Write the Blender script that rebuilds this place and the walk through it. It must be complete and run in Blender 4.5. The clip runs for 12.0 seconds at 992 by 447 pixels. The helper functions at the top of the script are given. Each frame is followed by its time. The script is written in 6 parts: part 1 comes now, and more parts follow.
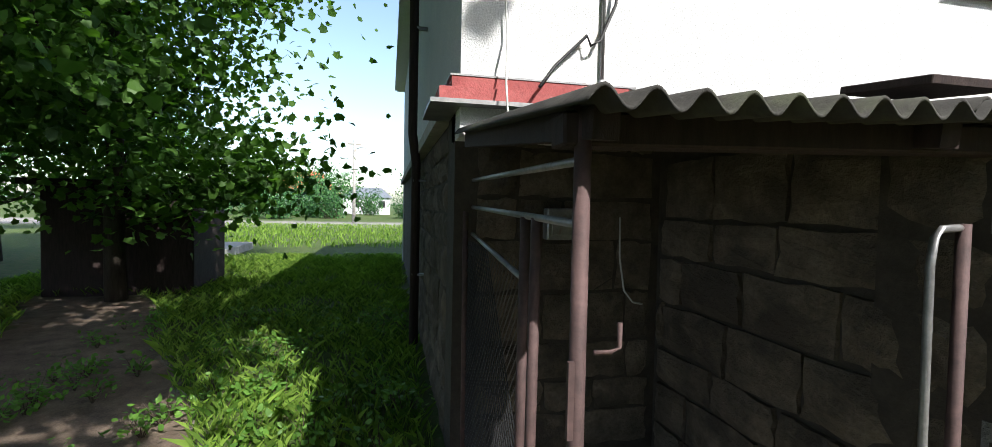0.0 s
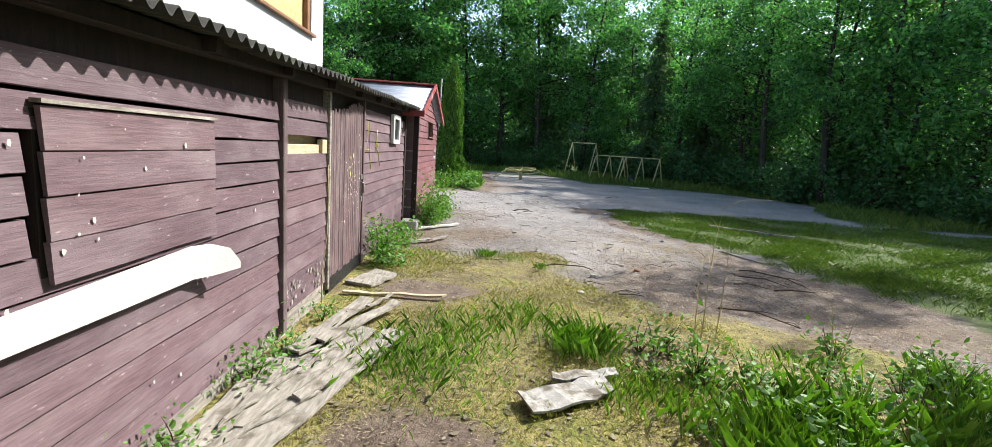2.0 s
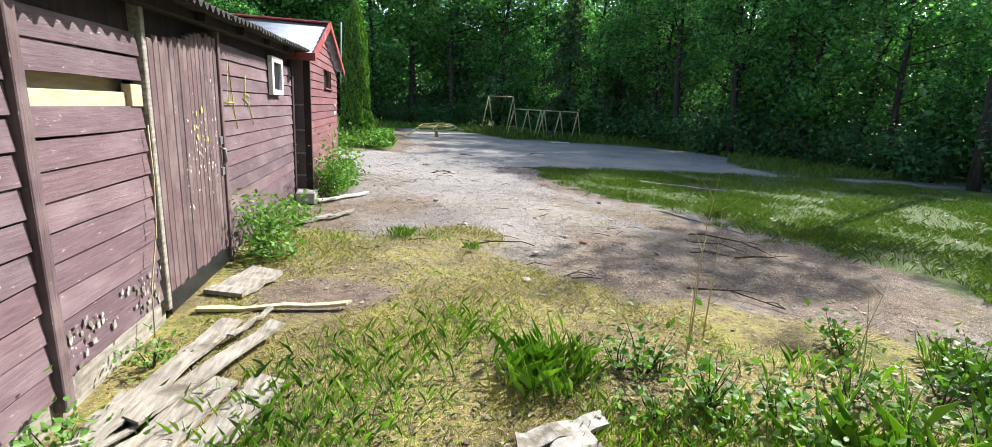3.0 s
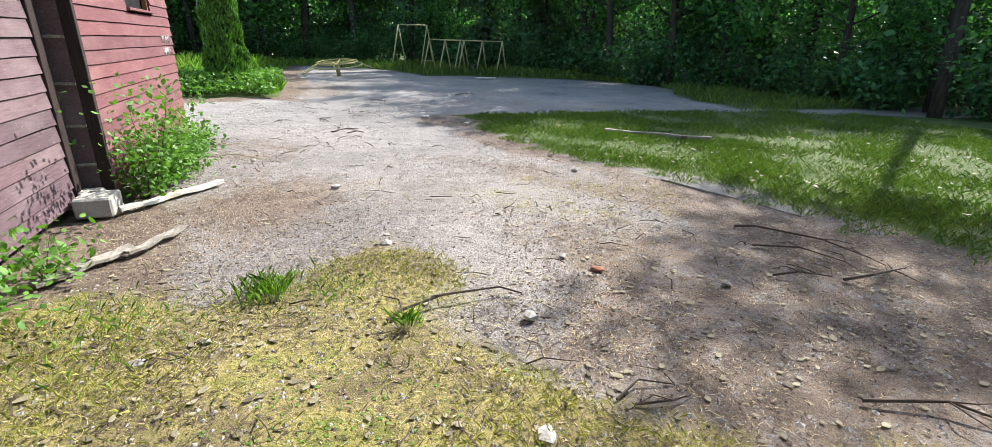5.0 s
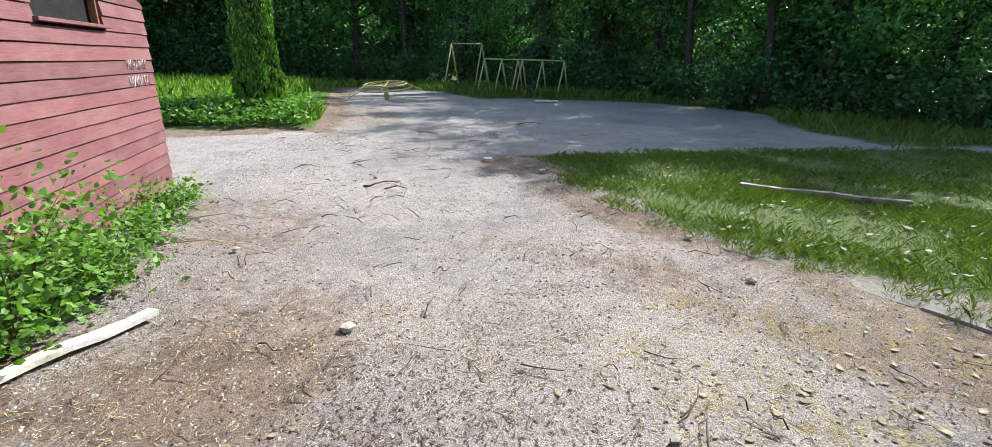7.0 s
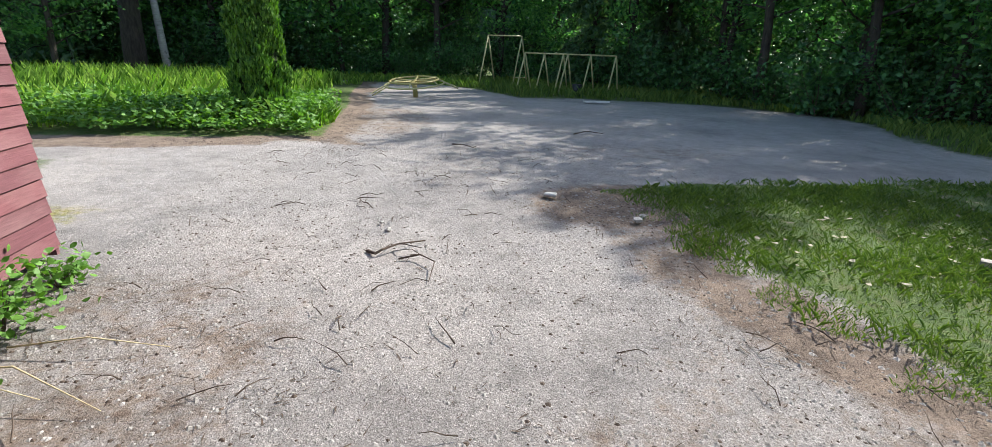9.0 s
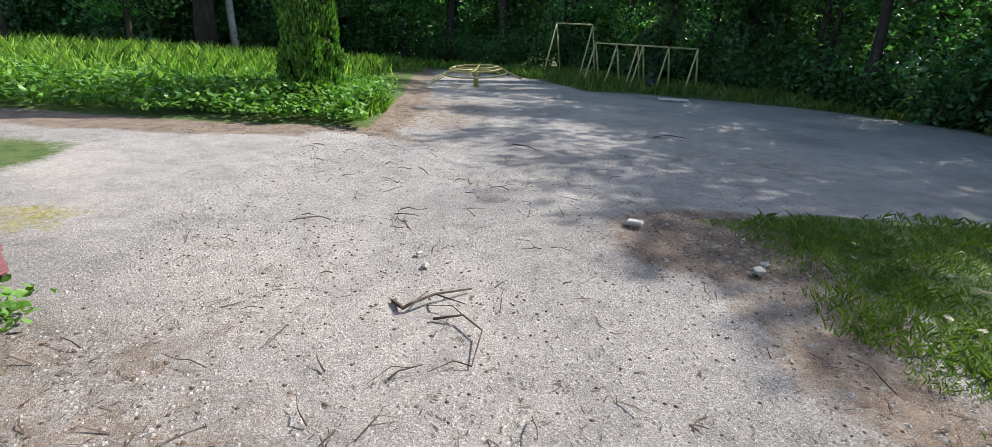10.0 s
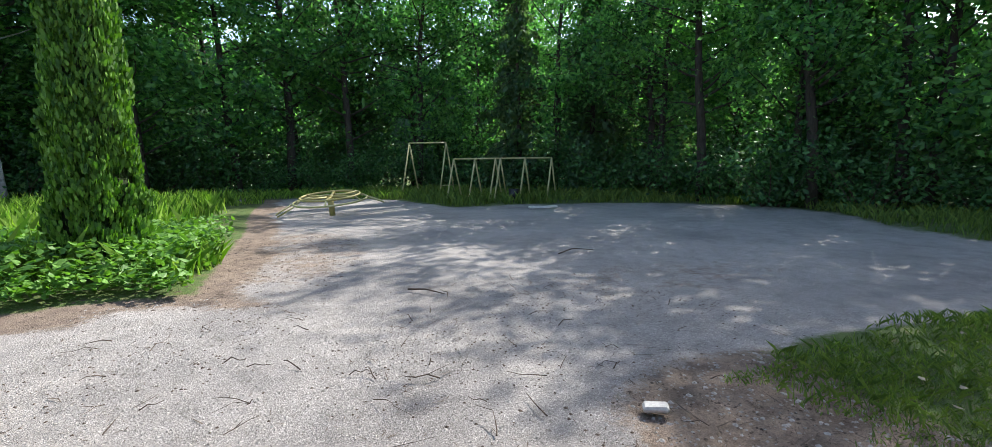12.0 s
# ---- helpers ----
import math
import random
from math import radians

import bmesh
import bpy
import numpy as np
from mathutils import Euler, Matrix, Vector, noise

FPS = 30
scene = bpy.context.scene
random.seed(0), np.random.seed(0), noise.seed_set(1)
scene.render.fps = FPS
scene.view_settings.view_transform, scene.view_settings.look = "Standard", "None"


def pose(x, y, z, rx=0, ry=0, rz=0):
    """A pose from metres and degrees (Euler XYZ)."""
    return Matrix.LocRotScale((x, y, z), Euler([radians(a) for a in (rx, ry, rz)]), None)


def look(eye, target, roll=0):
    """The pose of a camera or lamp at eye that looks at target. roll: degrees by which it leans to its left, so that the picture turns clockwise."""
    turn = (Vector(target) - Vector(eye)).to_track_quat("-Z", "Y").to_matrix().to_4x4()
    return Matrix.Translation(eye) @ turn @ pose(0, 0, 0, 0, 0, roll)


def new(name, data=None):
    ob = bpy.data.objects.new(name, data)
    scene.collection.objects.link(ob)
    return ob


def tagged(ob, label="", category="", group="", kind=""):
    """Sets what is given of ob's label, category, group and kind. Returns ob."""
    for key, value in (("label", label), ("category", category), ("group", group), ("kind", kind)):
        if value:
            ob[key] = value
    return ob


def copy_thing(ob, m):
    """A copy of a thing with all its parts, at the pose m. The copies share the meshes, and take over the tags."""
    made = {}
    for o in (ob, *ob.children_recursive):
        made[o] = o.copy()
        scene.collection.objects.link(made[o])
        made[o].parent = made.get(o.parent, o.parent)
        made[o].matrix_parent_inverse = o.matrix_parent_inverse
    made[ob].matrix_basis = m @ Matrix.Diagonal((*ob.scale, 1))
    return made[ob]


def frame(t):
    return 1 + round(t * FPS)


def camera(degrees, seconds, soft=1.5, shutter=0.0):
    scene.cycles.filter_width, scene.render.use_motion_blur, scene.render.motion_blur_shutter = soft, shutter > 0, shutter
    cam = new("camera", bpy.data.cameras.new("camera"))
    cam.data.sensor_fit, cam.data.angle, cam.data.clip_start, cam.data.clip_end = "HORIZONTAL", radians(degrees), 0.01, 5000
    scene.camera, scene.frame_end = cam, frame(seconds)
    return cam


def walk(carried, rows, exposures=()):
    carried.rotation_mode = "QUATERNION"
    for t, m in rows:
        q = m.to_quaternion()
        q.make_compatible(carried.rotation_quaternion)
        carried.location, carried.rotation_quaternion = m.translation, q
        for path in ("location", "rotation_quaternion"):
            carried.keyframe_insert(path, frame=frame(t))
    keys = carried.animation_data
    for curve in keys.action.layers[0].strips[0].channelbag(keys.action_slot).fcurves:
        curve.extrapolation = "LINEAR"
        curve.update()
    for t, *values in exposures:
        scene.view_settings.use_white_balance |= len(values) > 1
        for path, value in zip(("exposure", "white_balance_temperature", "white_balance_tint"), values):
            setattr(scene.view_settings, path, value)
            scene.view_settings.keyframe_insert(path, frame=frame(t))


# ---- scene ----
cam = camera(90.7, 12.0, soft=0.6)
PATH = [
    (0, (1.09, -1.201, 1.55), (-0.863, -0.775, 1.482), 1.2),
    (0.2, (1.145, -1.064, 1.537), (-0.76, -0.473, 1.396), 0.6),
    (0.3, (1.183, -1.007, 1.523), (-0.667, -0.265, 1.369), 1.0),
    (0.4, (1.217, -0.93, 1.521), (-0.557, -0.023, 1.347), 1.0),
    (0.5, (1.237, -0.859, 1.508), (-0.432, 0.228, 1.331), 1.0),
    (0.6, (1.256, -0.774, 1.497), (-0.279, 0.494, 1.311), 0.8),
    (0.7, (1.271, -0.691, 1.485), (-0.09, 0.761, 1.292), 0.8),
    (0.8, (1.276, -0.597, 1.471), (0.111, 1.015, 1.26), 0.9),
    (0.9, (1.289, -0.508, 1.465), (0.335, 1.234, 1.234), 1.5),
    (1, (1.291, -0.458, 1.453), (0.526, 1.375, 1.219), 1.6),
    (1.2, (1.342, -0.252, 1.435), (0.947, 1.692, 1.18), 1.9),
    (1.5, (1.341, -0.058, 1.428), (1.287, 1.912, 1.083), 1.4),
    (2, (1.405, 0.441, 1.439), (1.469, 2.418, 1.14), 3.9),
    (2.5, (1.379, 1.038, 1.404), (1.617, 2.995, 1.068), 3.5),
    (3, (1.418, 1.656, 1.391), (1.821, 3.562, 0.94), 3.2),
    (3.2, (1.43, 1.896, 1.403), (1.844, 3.788, 0.903), 3.1),
    (4.8, (1.736, 4.005, 1.34), (2.431, 5.785, 0.75), 2.3),
    (5, (1.787, 4.238, 1.355), (2.483, 5.983, 0.67), 1.9),
    (5.5, (1.938, 4.827, 1.381), (2.64, 6.592, 0.753), 1.6),
    (6, (1.993, 5.442, 1.381), (2.688, 7.209, 0.755), 1.5),
    (6.5, (2.081, 6.04, 1.362), (2.645, 7.847, 0.716), 0.7),
    (6.7, (2.107, 6.296, 1.384), (2.659, 8.109, 0.747), 1.1),
    (8.3, (2.296, 8.196, 1.408), (2.701, 10.053, 0.786), 1.9),
    (8.5, (2.315, 8.435, 1.376), (2.735, 10.285, 0.742), 2.0),
    (9, (2.371, 9.015, 1.363), (2.793, 10.859, 0.714), 2.2),
    (9.5, (2.415, 9.551, 1.365), (2.847, 11.383, 0.69), 1.6),
    (10, (2.462, 10.08, 1.327), (2.673, 11.943, 0.631), 3.8),
    (10.5, (2.439, 10.594, 1.305), (2.616, 12.458, 0.601), 3.8),
    (11, (2.429, 11.08, 1.331), (2.688, 13.018, 0.907), 2.0),
    (11.5, (2.365, 11.465, 1.346), (2.844, 13.394, 1.122), 1.0),
    (12, (2.28, 11.778, 1.309), (3.05, 13.608, 1.067), -0.7),
]
walk(cam, [(t, look(eye, aim, roll)) for t, eye, aim, roll in PATH],
     exposures=((0, 1.06), (0.7, 1.1), (1.4, 1.16), (2.2, 1.2), (3, 1.4), (5, 1.46), (6.5, 1.38), (9, 1.25), (10.5, 1.2), (11.2, 1.34), (12, 1.4)))

# ---- light ----
SUN_TO = Vector((1.0, 0.5, 1.02)).normalized()
world = bpy.data.worlds.new("world")
scene.world = world
world.use_nodes = True
wn = world.node_tree.nodes
sky = wn.new("ShaderNodeTexSky")
sky.sky_type = "NISHITA"
sky.sun_disc = False
sky.sun_elevation = math.asin(SUN_TO.z)
sky.sun_rotation = math.atan2(SUN_TO.x, SUN_TO.y)
sky.dust_density = 1.5
world.node_tree.links.new(sky.outputs[0], wn["Background"].inputs[0])
wn["Background"].inputs[1].default_value = 0.15
sun = new("sun", bpy.data.lights.new("sun", "SUN"))
sun.data.energy, sun.data.angle, sun.data.color = 4.4, radians(0.53), (1.0, 0.97, 0.915)
sun.matrix_world = look(SUN_TO * 60, (0, 0, 0))


# ---- materials ----
def nodes_of(name, rough=0.8, metal=0.0, spec=0.3):
    m = bpy.data.materials.new(name)
    m.use_nodes = True
    nt = m.node_tree
    b = nt.nodes["Principled BSDF"]
    b.inputs["Roughness"].default_value = rough
    b.inputs["Metallic"].default_value = metal
    b.inputs["Specular IOR Level"].default_value = spec
    return m, nt, b


def add(nt, kind, **sets):
    n = nt.nodes.new(kind)
    for k, v in sets.items():
        n.inputs[k].default_value = v
    return n


def ramp(nt, source, stops):
    r = nt.nodes.new("ShaderNodeValToRGB")
    e = r.color_ramp.elements
    while len(e) < len(stops):
        e.new(0.5)
    for k, (at, c) in enumerate(stops):
        e[k].position = at
        e[k].color = (*c, 1) if len(c) == 3 else c
    nt.links.new(source, r.inputs[0])
    return r.outputs[0]


def grey(v):
    return (v, v, v)


def mix(nt, fac, a, b, mode="MIX"):
    n = nt.nodes.new("ShaderNodeMix")
    n.data_type, n.blend_type = "RGBA", mode
    for sock, v in ((n.inputs[0], fac), (n.inputs[6], a), (n.inputs[7], b)):
        if isinstance(v, bpy.types.NodeSocket):
            nt.links.new(v, sock)
        elif isinstance(v, (int, float)):
            sock.default_value = v
        else:
            sock.default_value = (*v, 1)
    return n.outputs[2]


def place(nt, stretch=(1, 1, 1), shuffle=True):
    """World position, shifted for each object by its own random number."""
    g = nt.nodes.new("ShaderNodeNewGeometry")
    out = g.outputs["Position"]
    if shuffle:
        o = nt.nodes.new("ShaderNodeObjectInfo")
        v = nt.nodes.new("ShaderNodeVectorMath")
        v.operation = "MULTIPLY_ADD"
        nt.links.new(o.outputs["Random"], v.inputs[0])
        v.inputs[1].default_value = (37, 53, 29)
        nt.links.new(out, v.inputs[2])
        out = v.outputs[0]
    m = nt.nodes.new("ShaderNodeMapping")
    m.inputs["Scale"].default_value = stretch
    nt.links.new(out, m.inputs[0])
    return m.outputs[0]


def fuzz(nt, coords, scale, detail=6, rough=0.6, distort=0.0):
    n = add(nt, "ShaderNodeTexNoise", Scale=scale, Detail=detail, Roughness=rough, Distortion=distort)
    nt.links.new(coords, n.inputs["Vector"])
    return n.outputs["Fac"]


def bump(nt, b, height, strength=0.4, distance=0.01):
    n = add(nt, "ShaderNodeBump", Strength=strength, Distance=distance)
    nt.links.new(height, n.inputs["Height"])
    nt.links.new(n.outputs[0], b.inputs["Normal"])


def rough_mat(name, low, high, scale=8, fine=60, rough=0.85, metal=0.0, spec=0.3, relief=0.4, depth=0.01,
              stain=None, stain_scale=1.5, stain_from=0.55, stretch=(1, 1, 1), shuffle=True, vary=0.0):
    """A surface of two tones with grain, stains and relief."""
    m, nt, b = nodes_of(name, rough, metal, spec)
    p = place(nt, stretch, shuffle)
    c = ramp(nt, fuzz(nt, p, scale), ((0.3, low), (0.7, high)))
    f = fuzz(nt, p, fine, 4, 0.7)
    c = mix(nt, 0.55, c, ramp(nt, f, ((0.25, grey(0.35)), (0.75, grey(1.0)))), "MULTIPLY")
    if stain:
        q = place(nt, (1, 1, 1), shuffle)
        c = mix(nt, ramp(nt, fuzz(nt, q, stain_scale, 8, 0.65), ((stain_from, grey(0)), (stain_from + 0.12, grey(1)))), c, stain)
    if vary:
        o = nt.nodes.new("ShaderNodeObjectInfo")
        c = mix(nt, 1.0, c, ramp(nt, o.outputs["Random"], ((0, grey(1 - vary)), (1, grey(1)))), "MULTIPLY")
    nt.links.new(c, b.inputs["Base Color"])
    r = ramp(nt, f, ((0.2, grey(max(0, rough - 0.12))), (0.8, grey(min(1, rough + 0.12)))))
    nt.links.new(r, b.inputs["Roughness"])
    bump(nt, b, f, relief, depth)
    return m


def leaf_mat(name, dark, light, thin=0.45, rough=0.5, through_tint=(1.0, 1.15, 0.4)):
    """Leaves that let light through, each one of its own tone."""
    m, nt, b = nodes_of(name, rough, 0, 0.35)
    g = nt.nodes.new("ShaderNodeNewGeometry")
    c = ramp(nt, g.outputs["Random Per Island"], ((0, dark), (1, light)))
    p = place(nt, (1, 1, 1), False)
    c = mix(nt, 0.6, c, ramp(nt, fuzz(nt, p, 0.9, 3), ((0.3, grey(0.6)), (0.7, grey(1.0)))), "MULTIPLY")
    nt.links.new(c, b.inputs["Base Color"])
    t = nt.nodes.new("ShaderNodeBsdfTranslucent")
    warm = mix(nt, 1.0, c, through_tint, "MULTIPLY")
    nt.links.new(warm, t.inputs[0])
    s = nt.nodes.new("ShaderNodeMixShader")
    s.inputs[0].default_value = thin
    nt.links.new(b.outputs[0], s.inputs[1])
    nt.links.new(t.outputs[0], s.inputs[2])
    nt.links.new(s.outputs[0], nt.nodes["Material Output"].inputs[0])
    return m


def plank_mat(name, low, high, worn, worn_from=0.62, along="y"):
    """Stained boards: long grain, faded and chipped places."""
    m, nt, b = nodes_of(name, 0.68, 0, 0.35)
    st = {"y": (12, 1.0, 14), "z": (14, 14, 0.8), "x": (1.0, 12, 14)}[along]
    p = place(nt, st)
    grain = fuzz(nt, p, 6, 6, 0.65, 0.4)
    c = ramp(nt, grain, ((0.28, low), (0.72, high)))
    o = nt.nodes.new("ShaderNodeObjectInfo")
    c = mix(nt, 0.8, c, ramp(nt, o.outputs["Random"], ((0, (0.62, 0.58, 0.6)), (0.5, (0.85, 0.8, 0.8)), (1, (1.0, 0.9, 0.85)))), "MULTIPLY")
    q = place(nt, (1.0, 1.0, 2.2))
    fade = fuzz(nt, q, 1.7, 5, 0.6)
    c = mix(nt, ramp(nt, fade, ((0.45, grey(0)), (0.75, grey(0.35)))), c, worn)
    chip = fuzz(nt, place(nt, {"y": (5, 2.5, 9), "z": (9, 9, 2.5), "x": (2.5, 5, 9)}[along]), 5, 9, 0.72)
    c = mix(nt, ramp(nt, chip, ((worn_from, grey(0)), (worn_from + 0.05, grey(0.9)))), c, worn)
    nt.links.new(c, b.inputs["Base Color"])
    bump(nt, b, grain, 0.5, 0.006)
    return m


M_PLANK = plank_mat("plank_paint", (0.082, 0.053, 0.062), (0.172, 0.116, 0.132), (0.32, 0.26, 0.27))
M_PLANK_V = plank_mat("door_paint", (0.075, 0.05, 0.055), (0.155, 0.106, 0.112), (0.36, 0.29, 0.27), 0.64, "z")
M_PLANK_RED = plank_mat("red_plank_paint", (0.12, 0.044, 0.052), (0.2, 0.085, 0.094), (0.32, 0.2, 0.19), 0.68)
M_DARKWOOD = rough_mat("dark_wood", (0.018, 0.012, 0.011), (0.05, 0.032, 0.03), 6, 60, 0.8, stretch=(6, 6, 1))
M_OLDWOOD = rough_mat("weathered_wood", (0.19, 0.17, 0.14), (0.47, 0.43, 0.37), 5, 70, 0.85, stretch=(9, 1.4, 9), stain=(0.12, 0.1, 0.075), stain_scale=4, stain_from=0.54)
M_PALEWOOD = rough_mat("pale_wood", (0.46, 0.37, 0.23), (0.66, 0.55, 0.38), 5, 50, 0.7, stretch=(9, 1.4, 9))
M_WHITEBOARD = rough_mat("white_board", (0.66, 0.64, 0.58), (0.8, 0.78, 0.72), 9, 60, 0.6, stain=(0.52, 0.47, 0.34), stain_scale=4, stain_from=0.6)
M_PEELING = rough_mat("peeling_white_paint", (0.27, 0.26, 0.235), (0.48, 0.46, 0.42), 12, 60, 0.8, stain=(0.14, 0.12, 0.09), stain_scale=9, stain_from=0.47)
M_STONE = rough_mat("grey_stone", (0.13, 0.136, 0.143), (0.27, 0.277, 0.284), 7, 45, 0.9, relief=0.9, depth=0.02, stain=(0.13, 0.12, 0.1), stain_scale=3.2, stain_from=0.6, vary=0.25)
# brown stone, its tone darkened to paint the shade of bay and alley
M_STONE_SHADED = rough_mat("shade_darkened_stone", (0.078, 0.065, 0.052), (0.205, 0.168, 0.13), 5, 40, 0.95, relief=0.9, depth=0.02, stain=(0.06, 0.05, 0.042), stain_scale=2.2, stain_from=0.5, vary=0.4)
M_STONE_BROWN = rough_mat("brown_stone", (0.2, 0.17, 0.12), (0.36, 0.31, 0.22), 6, 40, 0.92, relief=0.9, depth=0.02, stain=(0.1, 0.085, 0.065), stain_scale=3, stain_from=0.56, vary=0.35)
M_MORTAR = rough_mat("mortar", (0.035, 0.03, 0.026), (0.07, 0.06, 0.05), 9, 60, 0.95)
M_PLASTER = rough_mat("white_plaster", (0.74, 0.75, 0.77), (0.83, 0.83, 0.83), 3, 90, 0.9, relief=0.9, depth=0.012, shuffle=False, stain=(0.55, 0.55, 0.55), stain_scale=7, stain_from=0.72)
M_REDPAINT = rough_mat("red_trim", (0.26, 0.045, 0.045), (0.4, 0.1, 0.095), 5, 50, 0.6, stain=(0.42, 0.33, 0.3), stain_scale=3, stain_from=0.58)
M_OSB = rough_mat("chipboard", (0.5, 0.33, 0.13), (0.74, 0.55, 0.28), 16, 34, 0.7, stain=(0.42, 0.27, 0.1), stain_scale=22, stain_from=0.58)
M_FRAMEBROWN = rough_mat("brown_frame", (0.2, 0.1, 0.05), (0.32, 0.17, 0.09), 6, 60, 0.5)
M_ETERNIT = rough_mat("corrugated_cement", (0.03, 0.029, 0.027), (0.07, 0.067, 0.063), 6, 50, 0.95, stain=(0.055, 0.06, 0.04), stain_scale=3, stain_from=0.52, shuffle=False)
M_TIN = rough_mat("zinc_sheet", (0.26, 0.28, 0.31), (0.4, 0.43, 0.46), 3, 40, 0.42, 0.55, 0.5, 0.1, 0.003)
M_STEEL = rough_mat("grey_steel", (0.2, 0.2, 0.21), (0.36, 0.36, 0.37), 9, 60, 0.45, 0.6, 0.5, 0.15, 0.003, stain=(0.16, 0.07, 0.035), stain_scale=6, stain_from=0.62)
M_RUST = rough_mat("rusty_steel", (0.06, 0.04, 0.04), (0.13, 0.08, 0.078), 14, 90, 0.75, 0.3, 0.4, 0.3, 0.003)
M_YELLOW = rough_mat("yellow_paint", (0.32, 0.27, 0.09), (0.5, 0.43, 0.16), 5, 60, 0.5, stain=(0.24, 0.16, 0.06), stain_scale=4, stain_from=0.62)
M_OCHRE = rough_mat("pale_yellow_paint", (0.36, 0.34, 0.14), (0.52, 0.48, 0.24), 5, 60, 0.5, stain=(0.2, 0.15, 0.07), stain_scale=4, stain_from=0.64)
M_BLACK = rough_mat("black_plastic", (0.012, 0.012, 0.013), (0.03, 0.03, 0.032), 8, 60, 0.45)
M_GREYPLASTIC = rough_mat("grey_plastic", (0.42, 0.43, 0.44), (0.58, 0.59, 0.6), 8, 60, 0.45, stain=(0.2, 0.19, 0.17), stain_scale=9, stain_from=0.62)
M_WHITEPAINT = rough_mat("white_paint", (0.72, 0.72, 0.7), (0.82, 0.82, 0.8), 6, 60, 0.5)
M_CONCRETE = rough_mat("concrete", (0.34, 0.33, 0.3), (0.52, 0.5, 0.46), 6, 60, 0.92, stain=(0.16, 0.17, 0.11), stain_scale=3, stain_from=0.6)
M_KERB = rough_mat("worn_kerb", (0.13, 0.125, 0.112), (0.26, 0.245, 0.22), 6, 60, 0.95, stain=(0.1, 0.09, 0.06), stain_scale=4, stain_from=0.5)
M_BARK = rough_mat("bark", (0.028, 0.022, 0.017), (0.085, 0.07, 0.055), 5, 30, 0.95, relief=0.8, depth=0.03, stretch=(3, 3, 0.6), stain=(0.06, 0.075, 0.04), stain_scale=1.2, stain_from=0.6)
M_BIRCH = rough_mat("pale_bark", (0.3, 0.29, 0.26), (0.55, 0.53, 0.49), 4, 30, 0.9, stretch=(1, 1, 4), stain=(0.05, 0.045, 0.04), stain_scale=3, stain_from=0.58)
M_TWIG = rough_mat("twig_bark", (0.045, 0.032, 0.024), (0.13, 0.095, 0.07), 20, 90, 0.9)
M_STRAW = rough_mat("dry_stalk", (0.4, 0.32, 0.17), (0.6, 0.5, 0.3), 20, 90, 0.8)
M_TILE = rough_mat("orange_tiles", (0.42, 0.12, 0.05), (0.58, 0.2, 0.09), 2, 20, 0.7)
M_CRUMB = rough_mat("crumbled_brick_clay", (0.22, 0.09, 0.05), (0.42, 0.19, 0.11), 14, 60, 0.95)
M_PEBBLE = rough_mat("pebble", (0.28, 0.26, 0.23), (0.6, 0.57, 0.52), 9, 60, 0.9, vary=0.4)
M_GRAFFITI = rough_mat("black_spray", (0.02, 0.02, 0.02), (0.05, 0.05, 0.05), 9, 60, 0.5)
M_CHALK = rough_mat("pale_scratch", (0.5, 0.44, 0.42), (0.66, 0.6, 0.57), 9, 60, 0.8)
M_LIME = rough_mat("yellow_spray", (0.5, 0.5, 0.08), (0.68, 0.66, 0.16), 9, 60, 0.6)
M_MAPLE = leaf_mat("maple_leaf", (0.04, 0.11, 0.02), (0.12, 0.26, 0.045), 0.55)
M_FOREST = leaf_mat("forest_leaf", (0.036, 0.13, 0.058), (0.26, 0.52, 0.165), 0.62, 0.4, (0.8, 1.15, 0.5))
M_UNDER = leaf_mat("undergrowth_leaf", (0.02, 0.075, 0.03), (0.13, 0.3, 0.1), 0.4, 0.4, (0.8, 1.1, 0.5))
M_SPRUCE = leaf_mat("spruce_needles", (0.06, 0.13, 0.075), (0.13, 0.22, 0.11), 0.55, 0.6)
M_THUJA = leaf_mat("thuja_spray", (0.028, 0.095, 0.014), (0.17, 0.34, 0.04), 0.3, 0.6, (0.85, 1.1, 0.3))
# dark green put in as the shade deep between the thuja's sprays
M_INNER = rough_mat("painted_twig_shade", (0.02, 0.035, 0.01), (0.05, 0.08, 0.02), 20, 60, 0.95, relief=1.0, depth=0.03)
M_WEED = leaf_mat("weed_leaf", (0.08, 0.19, 0.03), (0.17, 0.35, 0.06), 0.4)
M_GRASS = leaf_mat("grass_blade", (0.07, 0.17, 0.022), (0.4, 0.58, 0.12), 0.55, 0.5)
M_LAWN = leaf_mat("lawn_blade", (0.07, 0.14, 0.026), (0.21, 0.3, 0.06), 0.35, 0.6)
M_DEADLEAF = leaf_mat("dead_leaf", (0.1, 0.08, 0.05), (0.34, 0.3, 0.2), 0.15, 0.7)
M_GRASS_DRY = leaf_mat("dry_grass_blade", (0.27, 0.27, 0.06), (0.52, 0.48, 0.15), 0.3, 0.6)

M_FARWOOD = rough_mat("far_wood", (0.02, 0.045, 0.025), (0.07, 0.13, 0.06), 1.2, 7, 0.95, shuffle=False)


